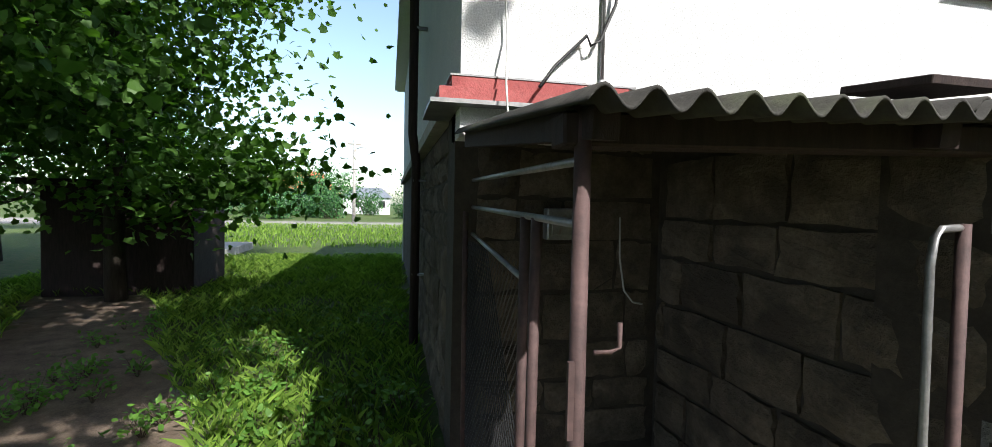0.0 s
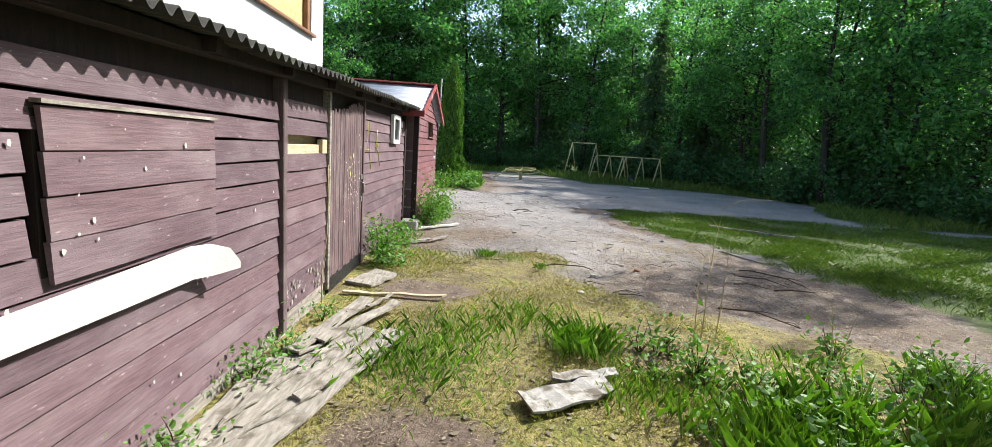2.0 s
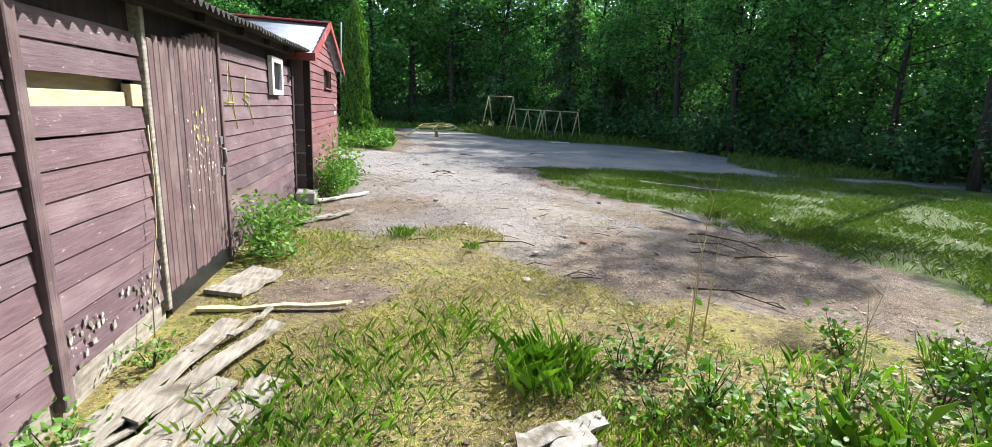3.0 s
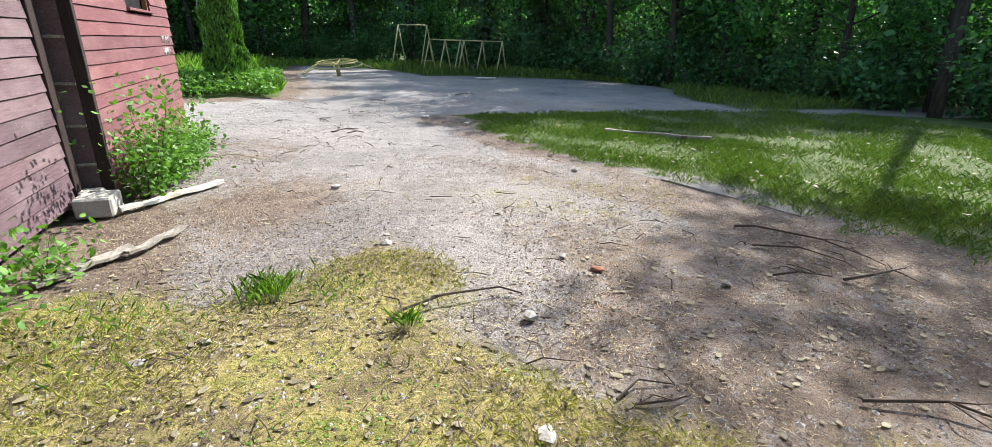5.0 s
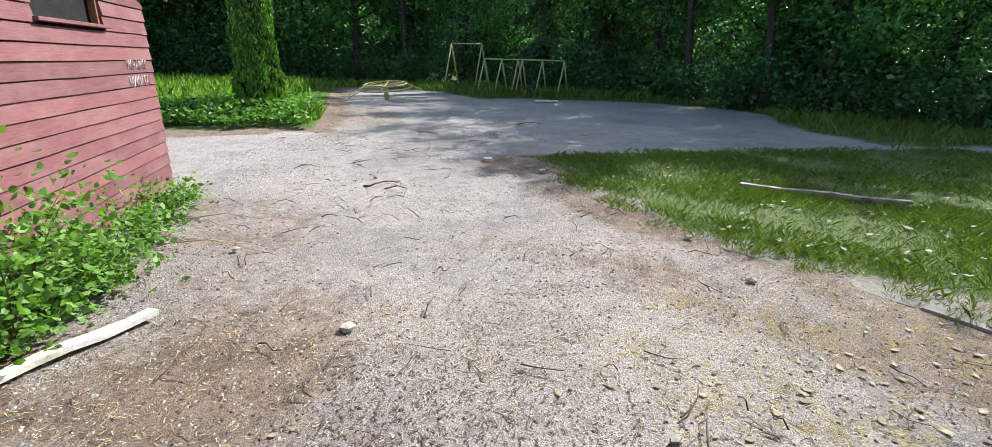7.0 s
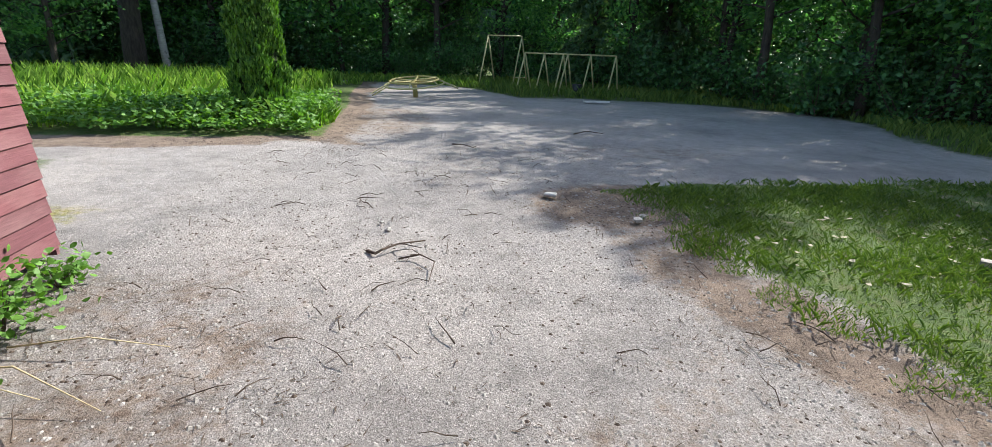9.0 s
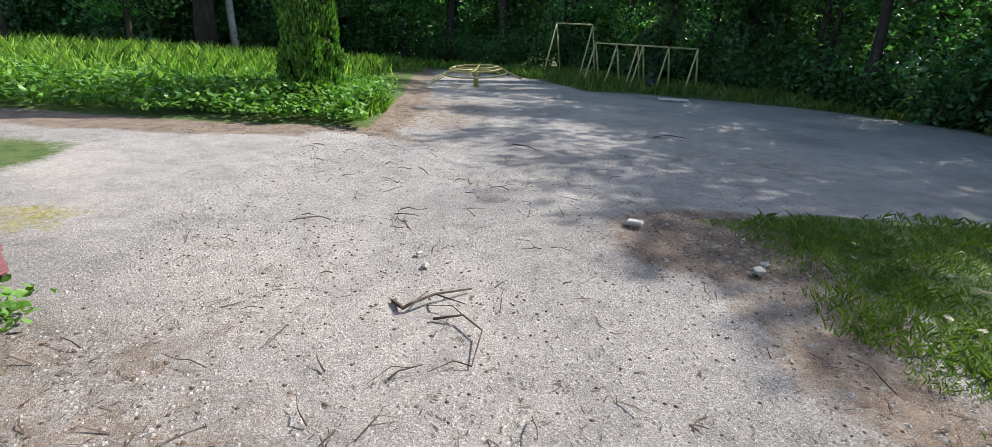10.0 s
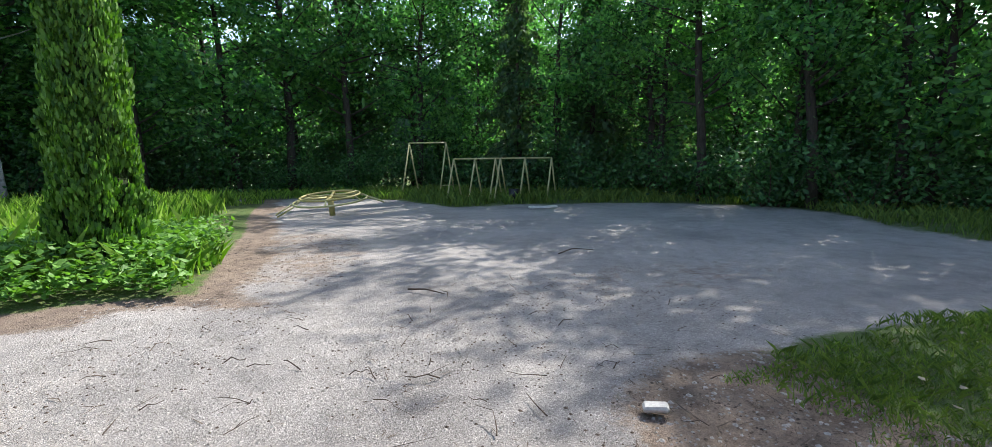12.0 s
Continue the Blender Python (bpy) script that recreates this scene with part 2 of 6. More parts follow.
def ground_mat():
    """Gravelly worn asphalt, moss, soil with litter and turf, by the zones in the ground's attribute."""
    m, nt, b = nodes_of("ground", 0.92, 0, 0.25)
    z = nt.nodes.new("ShaderNodeAttribute")
    z.attribute_name = "zone"
    sep = nt.nodes.new("ShaderNodeSeparateColor")
    nt.links.new(z.outputs["Color"], sep.inputs[0])
    p = place(nt, (1, 1, 1), False)
    big, mid, fine = fuzz(nt, p, 0.45, 5), fuzz(nt, p, 5, 8, 0.7), fuzz(nt, p, 70, 5, 0.75)
    grit = add(nt, "ShaderNodeTexVoronoi", Scale=130)
    nt.links.new(p, grit.inputs["Vector"])
    asphalt = ramp(nt, big, ((0.3, (0.19, 0.176, 0.166)), (0.5, (0.27, 0.25, 0.232)), (0.7, (0.335, 0.305, 0.278))))
    asphalt = mix(nt, 0.6, asphalt, ramp(nt, mid, ((0.28, grey(0.5)), (0.5, grey(0.95)), (0.72, grey(1.2)))), "MULTIPLY")
    sepg = nt.nodes.new("ShaderNodeSeparateColor")
    nt.links.new(grit.outputs["Color"], sepg.inputs[0])
    stones = ramp(nt, sepg.outputs[0], ((0.0, grey(0.25)), (0.3, grey(0.8)), (0.8, grey(1.1)), (0.98, grey(2.1))))
    asphalt = mix(nt, 0.45, asphalt, stones, "MULTIPLY")
    turf = ramp(nt, mid, ((0.3, (0.04, 0.066, 0.018)), (0.5, (0.08, 0.125, 0.03)), (0.68, (0.13, 0.12, 0.055))))
    turf = mix(nt, 0.7, turf, ramp(nt, fine, ((0.3, grey(0.35)), (0.7, grey(1.2)))), "MULTIPLY")
    moss = ramp(nt, fuzz(nt, p, 1.6, 9, 0.7), ((0.34, (0.15, 0.11, 0.07)), (0.45, (0.27, 0.215, 0.11)), (0.54, (0.4, 0.34, 0.12)), (0.63, (0.2, 0.23, 0.05))))
    moss = mix(nt, ramp(nt, fuzz(nt, p, 28, 5, 0.7), ((0.45, grey(0)), (0.6, grey(0.75)))), moss, (0.2, 0.19, 0.05))
    moss = mix(nt, ramp(nt, fuzz(nt, p, 17, 6, 0.7), ((0.52, grey(0)), (0.64, grey(0.8)))), moss, (0.1, 0.075, 0.05))
    moss = mix(nt, 0.8, moss, ramp(nt, fine, ((0.3, grey(0.4)), (0.7, grey(1.15)))), "MULTIPLY")
    litter = ramp(nt, mid, ((0.3, (0.105, 0.077, 0.058)), (0.7, (0.27, 0.205, 0.157))))
    litter = mix(nt, 0.7, litter, ramp(nt, fine, ((0.3, grey(0.4)), (0.7, grey(1.2)))), "MULTIPLY")

    def edge(weight, source):
        s = nt.nodes.new("ShaderNodeMath")
        s.operation = "MULTIPLY_ADD"
        nt.links.new(weight, s.inputs[0])
        s.inputs[1].default_value = 0.62
        n = ramp(nt, source, ((0.32, grey(0)), (0.68, grey(0.4))))
        nt.links.new(n, s.inputs[2])
        return ramp(nt, s.outputs[0], ((0.42, grey(0)), (0.6, grey(1))))
    rag = mix(nt, 0.45, fuzz(nt, p, 1.8, 9, 0.75), fuzz(nt, p, 14, 6, 0.7))
    c = mix(nt, edge(sep.outputs[2], rag), asphalt, litter)
    c = mix(nt, edge(sep.outputs[1], rag), c, moss)
    c = mix(nt, edge(sep.outputs[0], rag), c, turf)
    nt.links.new(c, b.inputs["Base Color"])
    bump(nt, b, fine, 1.0, 0.018)
    return m


M_GROUND = ground_mat()


# ---- mesh helpers ----
def link_mesh(name, verts, faces, material, parent=None, label="", smooth=False):
    me = bpy.data.meshes.new(name)
    me.from_pydata([tuple(v) for v in verts], [], [tuple(f) for f in faces])
    if smooth:
        me.polygons.foreach_set("use_smooth", [True] * len(me.polygons))
    me.materials.append(material)
    ob = new(name, me)
    if parent:
        ob.parent = parent
    if label:
        tagged(ob, label)
    return ob


def part(name, bm, material, parent=None, label=""):
    me = bpy.data.meshes.new(name)
    bm.normal_update()
    bm.to_mesh(me)
    bm.free()
    me.materials.append(material)
    ob = new(name, me)
    if parent:
        ob.parent = parent
    if label:
        tagged(ob, label)
    return ob


def thing(name, label, category, group="", at=(0, 0, 0)):
    ob = new(name)
    ob.location = at
    return tagged(ob, label, category, group)


def structure(ob, label="", category=""):
    return tagged(ob, label, category, "", "structure")


def box(bm, lo, hi, bevel=0.0, turn=None):
    r = bmesh.ops.create_cube(bm, size=1)
    vs = r["verts"]
    c = (Vector(lo) + Vector(hi)) / 2
    d = Vector(hi) - Vector(lo)
    for v in vs:
        v.co = Vector((v.co.x * d.x, v.co.y * d.y, v.co.z * d.z))
    if bevel:
        es = list({e for v in vs for e in v.link_edges})
        vs = list({v for f in bmesh.ops.bevel(bm, geom=es, offset=bevel, segments=1, affect="EDGES")["faces"] for v in f.verts} | {v for v in vs if v.is_valid})
    for v in vs:
        v.co = ((turn @ v.co) if turn else v.co) + c
    return bm


def boxed(name, lo, hi, material, parent=None, label="", bevel=0.0, turn=None):
    return part(name, box(bmesh.new(), lo, hi, bevel, turn), material, parent, label)


def tube_mesh(path, radii, sides=8, cap=True):
    """Vertices and faces of a tube along points, with a radius at each."""
    verts, faces = [], []
    pts = [Vector(p) for p in path]
    for k, p in enumerate(pts):
        d = (pts[min(k + 1, len(pts) - 1)] - pts[max(k - 1, 0)]).normalized()
        u = d.cross(Vector((0.31, 0.87, 0.4))).normalized()
        w = d.cross(u)
        r = radii[k] if isinstance(radii, (list, tuple)) else radii
        for s in range(sides):
            a = 2 * math.pi * s / sides
            verts.append(p + u * (r * math.cos(a)) + w * (r * math.sin(a)))
    for k in range(len(pts) - 1):
        for s in range(sides):
            a, b2 = k * sides + s, k * sides + (s + 1) % sides
            faces.append((a, b2, b2 + sides, a + sides))
    if cap:
        faces.append(tuple(range(sides - 1, -1, -1)))
        faces.append(tuple(range((len(pts) - 1) * sides, len(pts) * sides)))
    return verts, faces


def tube(name, path, radii, material, parent=None, label="", sides=8):
    v, f = tube_mesh(path, radii, sides)
    return link_mesh(name, v, f, material, parent, label, True)


def join(pieces):
    verts, faces = [], []
    for v, f in pieces:
        n = len(verts)
        verts += list(v)
        faces += [tuple(i + n for i in q) for q in f]
    return verts, faces


def leaf_cloud(name, centres, size, material, parent=None, label="", shape="rhomb", flat=0.5, rng=None, droop=0.0):
    """Many single leaves about the given points. flat: how level they lie."""
    n = len(centres)
    rng = rng or np.random.default_rng(1)
    nrm = rng.normal(size=(n, 3)) * (1 - flat)
    nrm[:, 2] += flat
    nrm /= np.linalg.norm(nrm, axis=1)[:, None] + 1e-9
    ref = rng.normal(size=(n, 3))
    u = np.cross(nrm, ref)
    u /= np.linalg.norm(u, axis=1)[:, None] + 1e-9
    w = np.cross(nrm, u)
    s = size * rng.uniform(0.6, 1.25, n)[:, None]
    if shape == "maple":
        out = [(0, -0.42), (0.2, -0.36), (0.46, -0.3), (0.42, -0.08), (0.55, 0.14), (0.3, 0.24), (0, 0.6), (-0.3, 0.24), (-0.55, 0.14), (-0.42, -0.08), (-0.46, -0.3), (-0.2, -0.36)]
    elif shape == "blade":
        out = [(0, -0.5), (0.1, -0.1), (0.07, 0.25), (0, 0.5), (-0.07, 0.25), (-0.1, -0.1)]
    elif shape == "oval":
        out = [(0, -0.5), (0.24, -0.22), (0.26, 0.12), (0, 0.5), (-0.26, 0.12), (-0.24, -0.22)]
    else:
        out = [(0, -0.5), (0.32, 0.02), (0, 0.55), (-0.32, 0.02)]
    k = len(out)
    verts = np.empty((n, k, 3))
    for j, (a, b2) in enumerate(out):
        verts[:, j] = centres + s * (a * u + b2 * w) - nrm * (s * 0.25 * abs(a))
        if droop:
            verts[:, j, 2] -= droop * (b2 + 0.5) * s[:, 0]
    faces = np.arange(n * k).reshape(n, k)
    return link_mesh(name, verts.reshape(-1, 3).tolist(), faces.tolist(), material, parent, label)


def blades(name, xy, heights, material, label, category, lean=0.35, width=0.008, rng=None, base=None):
    """Bent grass blades rooted at the given places."""
    n = len(xy)
    rng = rng or np.random.default_rng(2)
    h = np.asarray(heights, float)
    a = rng.uniform(0, 2 * math.pi, n)
    d = np.stack([np.cos(a), np.sin(a), np.zeros(n)], 1)
    side = np.stack([-np.sin(a), np.cos(a), np.zeros(n)], 1) * (width * rng.uniform(0.6, 1.4, n))[:, None]
    root = np.column_stack([xy, np.full(n, -0.02) if base is None else base])
    bend = (h * lean * rng.uniform(0.2, 1.6, n))[:, None]
    up = np.array([0, 0, 1.0])
    mid = root + d * bend * 0.3 + up * (h * 0.6)[:, None]
    tip = root + d * bend + up * h[:, None]
    verts = np.stack([root - side, root + side, mid + side * 0.7, tip, mid - side * 0.7], 1).reshape(-1, 3)
    faces = np.arange(n * 5).reshape(n, 5)
    ob = link_mesh(name, verts.tolist(), faces.tolist(), material)
    return tagged(ob, label, category, "", "stuff")


# ---- ground ----
def smooth_step(a, b2, v):
    t = np.clip((v - a) / (b2 - a), 0, 1)
    return t * t * (3 - 2 * t)


def waves(x, y, s, k=0):
    """Cheap smooth noise between about -1 and 1."""
    return (np.sin(x * s + 1.3 * k + 1.7 * np.sin(y * s * 0.7 + k)) + np.sin(y * s * 1.1 + 2.1 * k + 1.5 * np.sin(x * s * 0.8 - k))) / 2


def island_edge(y):
    """The turf's edge beside the drive."""
    return np.interp(y, [-6, 2, 4, 6, 8, 9.2, 10.4, 12, 13.9], [9, 7.6, 7.1, 6.55, 6.15, 5.7, 5.15, 4.85, 5.2])


def zones(x, y):
    n1, n2 = waves(x, y, 1.3) * 0.25 + waves(x, y, 4.1, 2) * 0.12, waves(x, y, 0.7, 4)
    turf_top = np.interp(x, [4, 10, 13, 17], [14.15, 13.9, 13.4, 11.8])
    island = smooth_step(-0.25, 0.35, x - island_edge(y) + n1) * smooth_step(-0.2, 0.25, turf_top - y + n1 * 0.5)
    right = smooth_step(-0.8, 0.8, x - np.interp(y, [10, 14, 16, 20, 27], [13, 12.6, 12.4, 15, 16]) + n1) * smooth_step(13.0, 14.5, y)
    far = smooth_step(-0.6, 0.8, y - np.interp(x, [-3, 3, 5.8, 7, 12, 16], [34, 33.5, 31, 26.6, 25.2, 22]) + n1)
    bed = smooth_step(-0.12, 0.2, np.minimum(1.35 + 0.1 * n2 - x, y - 17.65 - n1 * 0.4 + 0.05 * x) ) * smooth_step(0, 1, 33 - y)
    front = smooth_step(0, 0.9, 4.6 - y + n1 * 2 + np.clip(x - 2.2, -0.5, 3) * 0.25) * smooth_step(1.9, 2.5, x + n1) * smooth_step(-3, 0.5, y) * 0.35
    alley = smooth_step(-1.1, -1.9, x) * smooth_step(17, 15, y)
    path = smooth_step(1.1, 0.6, np.abs(y + 3.3 - 0.52 * (x + 2.8) + n1 * 0.6)) * smooth_step(-9.5, -7, x) * smooth_step(2, 0, x)
    alley = alley * (1 - path)
    behind = smooth_step(-0.2, 0.6, -1.2 - y) * smooth_step(-1.5, 0.5, x)
    patch = smooth_step(0.7, 0.2, np.hypot((x + 0.75) / 1.5, (y - 13.5) / 1.3))
    turf = np.clip(island + right + far + bed + front + alley + behind, 0, 1)
    moss = smooth_step(8.0, 6.2, y + n1 * 2.5 + np.clip(x - 2.2, 0, 3) * 1.4) * smooth_step(-0.3, 0.05, x) * smooth_step(-2, 0, y)
    moss = np.maximum(moss, smooth_step(1.3, 0.5, np.hypot((x - 4.4) / 1.5, (y - 8.4) / 1.2)) * 0.38)
    moss = np.maximum(moss, patch * 0.55)
    bare = np.maximum(smooth_step(1.1, 0.5, np.hypot((x - 0.95) / 0.8, (y - 5.3) / 0.5) + n1), smooth_step(1.1, 0.4, np.hypot((x - 1.15) / 0.6, (y - 2.7) / 0.5) + n1))
    moss = moss * (1 - 0.75 * bare)
    strip = smooth_step(1.5, 0.4, np.abs(x - island_edge(y) + 0.9) + n1) * smooth_step(11.5, 7.5, y) * smooth_step(3, 5, y)
    strip = np.maximum(np.maximum(strip * 0.7, smooth_step(0.7, 0.1, np.abs(x - island_edge(y) + 0.35) + n1) * smooth_step(14.2, 13.6, y) * 0.6), smooth_step(1.2, 0.5, x + n1) * smooth_step(10.6, 8.8, y) * smooth_step(5, 7, y))
    skirt = smooth_step(1.0, 0.3, np.abs(np.minimum(1.35 - x, y - 17.6)) + n1) * smooth_step(16, 17, y) * 0.9
    skirt = np.maximum(skirt, smooth_step(2.3, 0.8, np.hypot((x - 2.2) / 0.9, (y - 20.3) / 2.0)) * 0.5)
    skirt = np.maximum(skirt, smooth_step(1.7, 0.5, np.hypot((x - 6.4) / 1.9, (y - 16.2) / 0.8)) * 0.4)
    spread = smooth_step(9.5, 6.5, y + n1 * 2) * smooth_step(2.2, 3.6, x + n1) * smooth_step(2.5, 4.5, y) * 0.62
    heap = smooth_step(1.3, 0.4, np.hypot((x - 4.75) / 1.2, (y - 13.5) / 0.9)) * 1.0
    strip = np.maximum(strip, 0.44 * smooth_step(2.4, 1.5, x + n1) * smooth_step(13.2, 12, y) * smooth_step(7.5, 9, y))
    brown = np.clip(np.maximum(np.maximum(np.maximum(np.maximum(strip, skirt), path), spread), np.maximum(heap, bare)), 0, 1)
    dry = smooth_step(0.2, 0.8, n2 + n1) * 0.3
    return turf, np.clip(moss, 0, 1), np.clip(brown + dry * (y < 14), 0, 1)


def relief(x, y):
    turf, moss, brown = zones(x, y)
    return 0.012 * waves(x, y, 2.3, 1) + 0.006 * waves(x, y, 7.0, 3) + 0.03 * turf + 0.012 * moss - 0.045


def build_ground():
    def ticks(lo, hi, step, far):
        mid = list(np.arange(lo, hi + 1e-6, step))
        out, d, v = [], step, hi
        while v < far:
            d *= 1.35
            v += d
            out.append(v)
        low, d, v = [], step, lo
        while v > -far:
            d *= 1.35
            v -= d
            low.append(v)
        return np.array(low[::-1] + mid + out)
    xs, ys = ticks(-6, 16, 0.09, 900), ticks(-4, 30, 0.1, 900)
    gx, gy = np.meshgrid(xs, ys)
    x, y = gx.ravel(), gy.ravel()
    near = (np.abs(x) < 60) & (np.abs(y) < 70)
    z = np.where(near, relief(x, y), -0.02)
    n, m = len(xs), len(ys)
    idx = np.arange(n * m).reshape(m, n)
    faces = np.stack([idx[:-1, :-1], idx[:-1, 1:], idx[1:, 1:], idx[1:, :-1]], -1).reshape(-1, 4)
    ob = link_mesh("ground", np.column_stack([x, y, z]).tolist(), faces.tolist(), M_GROUND, smooth=True)
    turf, moss, brown = zones(x, y)
    far_road = (x < -36) & (x > -47) & (y > -60)
    turf = np.where(far_road, 0, turf)
    att = ob.data.attributes.new("zone", "FLOAT_COLOR", "POINT")
    att.data.foreach_set("color", np.column_stack([turf, moss, brown, np.ones(n * m)]).ravel().astype(np.float32))
    return structure(ob, "worn gravelly asphalt yard with moss, soil and turf", "ground")


ground = build_ground()
kerb = structure(new("kerb"), "worn pale concrete kerb laid flush along the turf", "kerb")


# ---- the house ----
def rubble(name, u0, u1, z0, z1, to_world, parent, material, seed, row=(0.2, 0.32), wide=(0.28, 0.62), proud=0.03, label=""):
    """Roughly squared stones in uneven courses on one face of a wall."""
    rng = random.Random(seed)
    z = z0
    while z < z1 - 0.08:
        h = min(rng.uniform(*row), z1 - z)
        if z1 - z - h < 0.1:
            h = z1 - z
        u = u0 - rng.uniform(0, 0.2)
        while u < u1 - 0.04:
            w = rng.uniform(*wide)
            a, b2 = max(u, u0), min(u + w, u1)
            if b2 - a > 0.06:
                stone(name, a, b2, z, z + h, to_world, parent, material, rng, proud, label)
            u += w
        z += h


def stone(name, a, b2, z0, z1, to_world, parent, material, rng, proud=0.03, label=""):
    g, k = 0.012, 5
    verts, faces = [], []
    out = proud * rng.uniform(0.5, 1.3)
    for j in range(k):
        for i in range(k):
            u = a + g + (b2 - a - 2 * g) * i / (k - 1)
            z = z0 + g + (z1 - z0 - 2 * g) * j / (k - 1)
            edge = i in (0, k - 1) or j in (0, k - 1)
            d = out * (0.35 if edge else 1.0) + rng.uniform(-0.009, 0.009)
            verts.append(to_world(u + rng.uniform(-0.012, 0.012), z + rng.uniform(-0.012, 0.012), d))
    for j in range(k - 1):
        for i in range(k - 1):
            q = j * k + i
            faces.append((q, q + 1, q + k + 1, q + k))
    ring = [i for i in range(k)] + [j * k + k - 1 for j in range(1, k)] + [(k - 1) * k + i for i in range(k - 2, -1, -1)] + [j * k for j in range(k - 2, 0, -1)]
    n = len(verts)
    for q in ring:
        i, j = q % k, q // k
        verts.append(to_world(a + g + (b2 - a - 2 * g) * i / (k - 1), z0 + g + (z1 - z0 - 2 * g) * j / (k - 1), -0.04))
    m = len(ring)
    for s in range(m):
        faces.append((ring[s], n + s, n + (s + 1) % m, ring[(s + 1) % m]))
    return link_mesh(name, verts, faces, material, parent, label)


def wall_of(name, boxes, material, label):
    bm = bmesh.new()
    for lo, hi in boxes:
        box(bm, lo, hi)
    return structure(part(name, bm, material), label, "wall")


WX, HS, HN, HTOP = -1.6, -0.83, 9.63, 4.75
WIN = (2.55, 9.05, 3.12, 4.5)
wall_east = wall_of("wall_east", [
    ((WX - 0.35, HS, 1.93), (WX, HN, WIN[2])), ((WX - 0.35, HS, WIN[2]), (WX, WIN[0], WIN[3])),
    ((WX - 0.35, WIN[1], WIN[2]), (WX, HN, WIN[3])), ((WX - 0.35, HS, WIN[3]), (WX, HN, HTOP))],
    M_PLASTER, "white roughcast upper house wall above the lean-to")
wall_south = wall_of("wall_south", [((-12.5, HS, 2.2), (WX - 0.35, HS + 0.35, HTOP))], M_PLASTER, "white roughcast side wall of the house")
wall_north = wall_of("wall_north", [((-12.5, HN - 0.35, 0), (WX - 0.35, HN, HTOP))], M_PLASTER, "white roughcast far side wall of the house")
wall_west = wall_of("wall_west", [((-12.85, HS, 0), (-12.5, HN, HTOP))], M_PLASTER, "white roughcast rear wall of the house")
base_east = wall_of("wall_base_east", [((-2.1, HS, 0), (-1.78, HN, 2.1))], M_MORTAR, "dark rubble stone base wall inside the lean-to")
base_south = wall_of("wall_base_south", [((-12.5, HS + 0.02, 0), (-2.1, HS + 0.34, 2.1))], M_MORTAR, "rubble stone base wall of the house")
rubble("stone", -0.7, 0.45, 0.05, 2.05, lambda u, z, d: (-1.78 + d, u, z), base_east, M_STONE_SHADED, 3)
rubble("stone", 2.1, 6.2, 0.0, 2.08, lambda u, z, d: (-u, HS + 0.02 - d, z), base_south, M_STONE_SHADED, 5, (0.18, 0.34), (0.2, 0.5))
house_roof = structure(part("house_roof", box(box(bmesh.new(), (-13.2, HS - 0.2, HTOP), (WX + 0.3, HN + 0.4, HTOP + 0.16)), (-13.2, HS - 0.26, HTOP + 0.03), (WX + 0.36, HS - 0.2, HTOP + 0.14)), M_WHITEPAINT), "pale boxed eaves of the house roof", "roof")
rv = [(-13.2, HS - 0.25, HTOP + 0.165), (WX + 0.35, HS - 0.25, HTOP + 0.165), (WX + 0.35, (HS + HN) / 2, HTOP + 2.6), (-13.2, (HS + HN) / 2, HTOP + 2.6), (-13.2, HN + 0.45, HTOP + 0.165), (WX + 0.35, HN + 0.45, HTOP + 0.165)]
structure(link_mesh("roof_slopes", rv, [(0, 1, 2, 3), (3, 2, 5, 4), (1, 5, 2), (0, 3, 4)], M_TILE), "orange tiled house roof", "roof")
ledge = structure(part("ledge", box(box(bmesh.new(), (-2.1, HS - 0.12, 2.12), (WX + 0.06, 0.2, 2.19)), (-2.05, HS - 0.05, 2.19), (WX + 0.03, 0.16, 2.255)), M_REDPAINT), "flaking red painted ledge at the foot of the plaster", "trim")
structure(boxed("ledge_cap", (-2.1, HS - 0.06, 2.256), (WX + 0.035, 0.2, 2.266), M_STEEL), "grey sheet metal capping on the ledge", "trim")
structure(boxed("ledge_plate", (-2.1, HS - 0.17, 2.095), (WX + 0.1, 0.2, 2.118), M_STEEL), "grey metal strip under the ledge", "trim")
structure(boxed("ledge_south", (-12.5, HS - 0.08, 2.1), (-2.1, HS + 0.3, 2.2), M_CONCRETE), "concrete ledge along the side wall", "trim")

window = structure(new("window_1"), "wide house window boarded up with chipboard", "window")
for nm, lo, hi, mt in (
        ("window_sill", (WX - 0.1, WIN[0] - 0.06, WIN[2] - 0.045), (WX + 0.07, WIN[1] + 0.06, WIN[2]), M_FRAMEBROWN),
        ("window_frame", (WX - 0.2, WIN[1] - 0.12, WIN[2]), (WX - 0.02, WIN[1], WIN[3]), M_FRAMEBROWN),
        ("window_frame", (WX - 0.2, WIN[0], WIN[2]), (WX - 0.06, WIN[0] + 0.1, WIN[3]), M_FRAMEBROWN),
        ("mullion", (WX - 0.18, 6.95, WIN[2]), (WX - 0.05, 7.15, WIN[3]), M_WHITEPAINT),
        ("mullion", (WX - 0.18, 4.85, WIN[2]), (WX - 0.05, 5.3, WIN[3]), M_WHITEPAINT),
        ("chipboard", (WX - 0.15, WIN[0] + 0.1, WIN[2]), (WX - 0.1, 4.85, WIN[3]), M_OSB),
        ("chipboard", (WX - 0.15, 5.3, WIN[2]), (WX - 0.1, 6.95, WIN[3]), M_OSB),
        ("chipboard", (WX - 0.15, 7.15, WIN[2]), (WX - 0.1, WIN[1] - 0.12, WIN[3]), M_OSB)):
    boxed(nm, lo, hi, mt, window, "", 0.004)


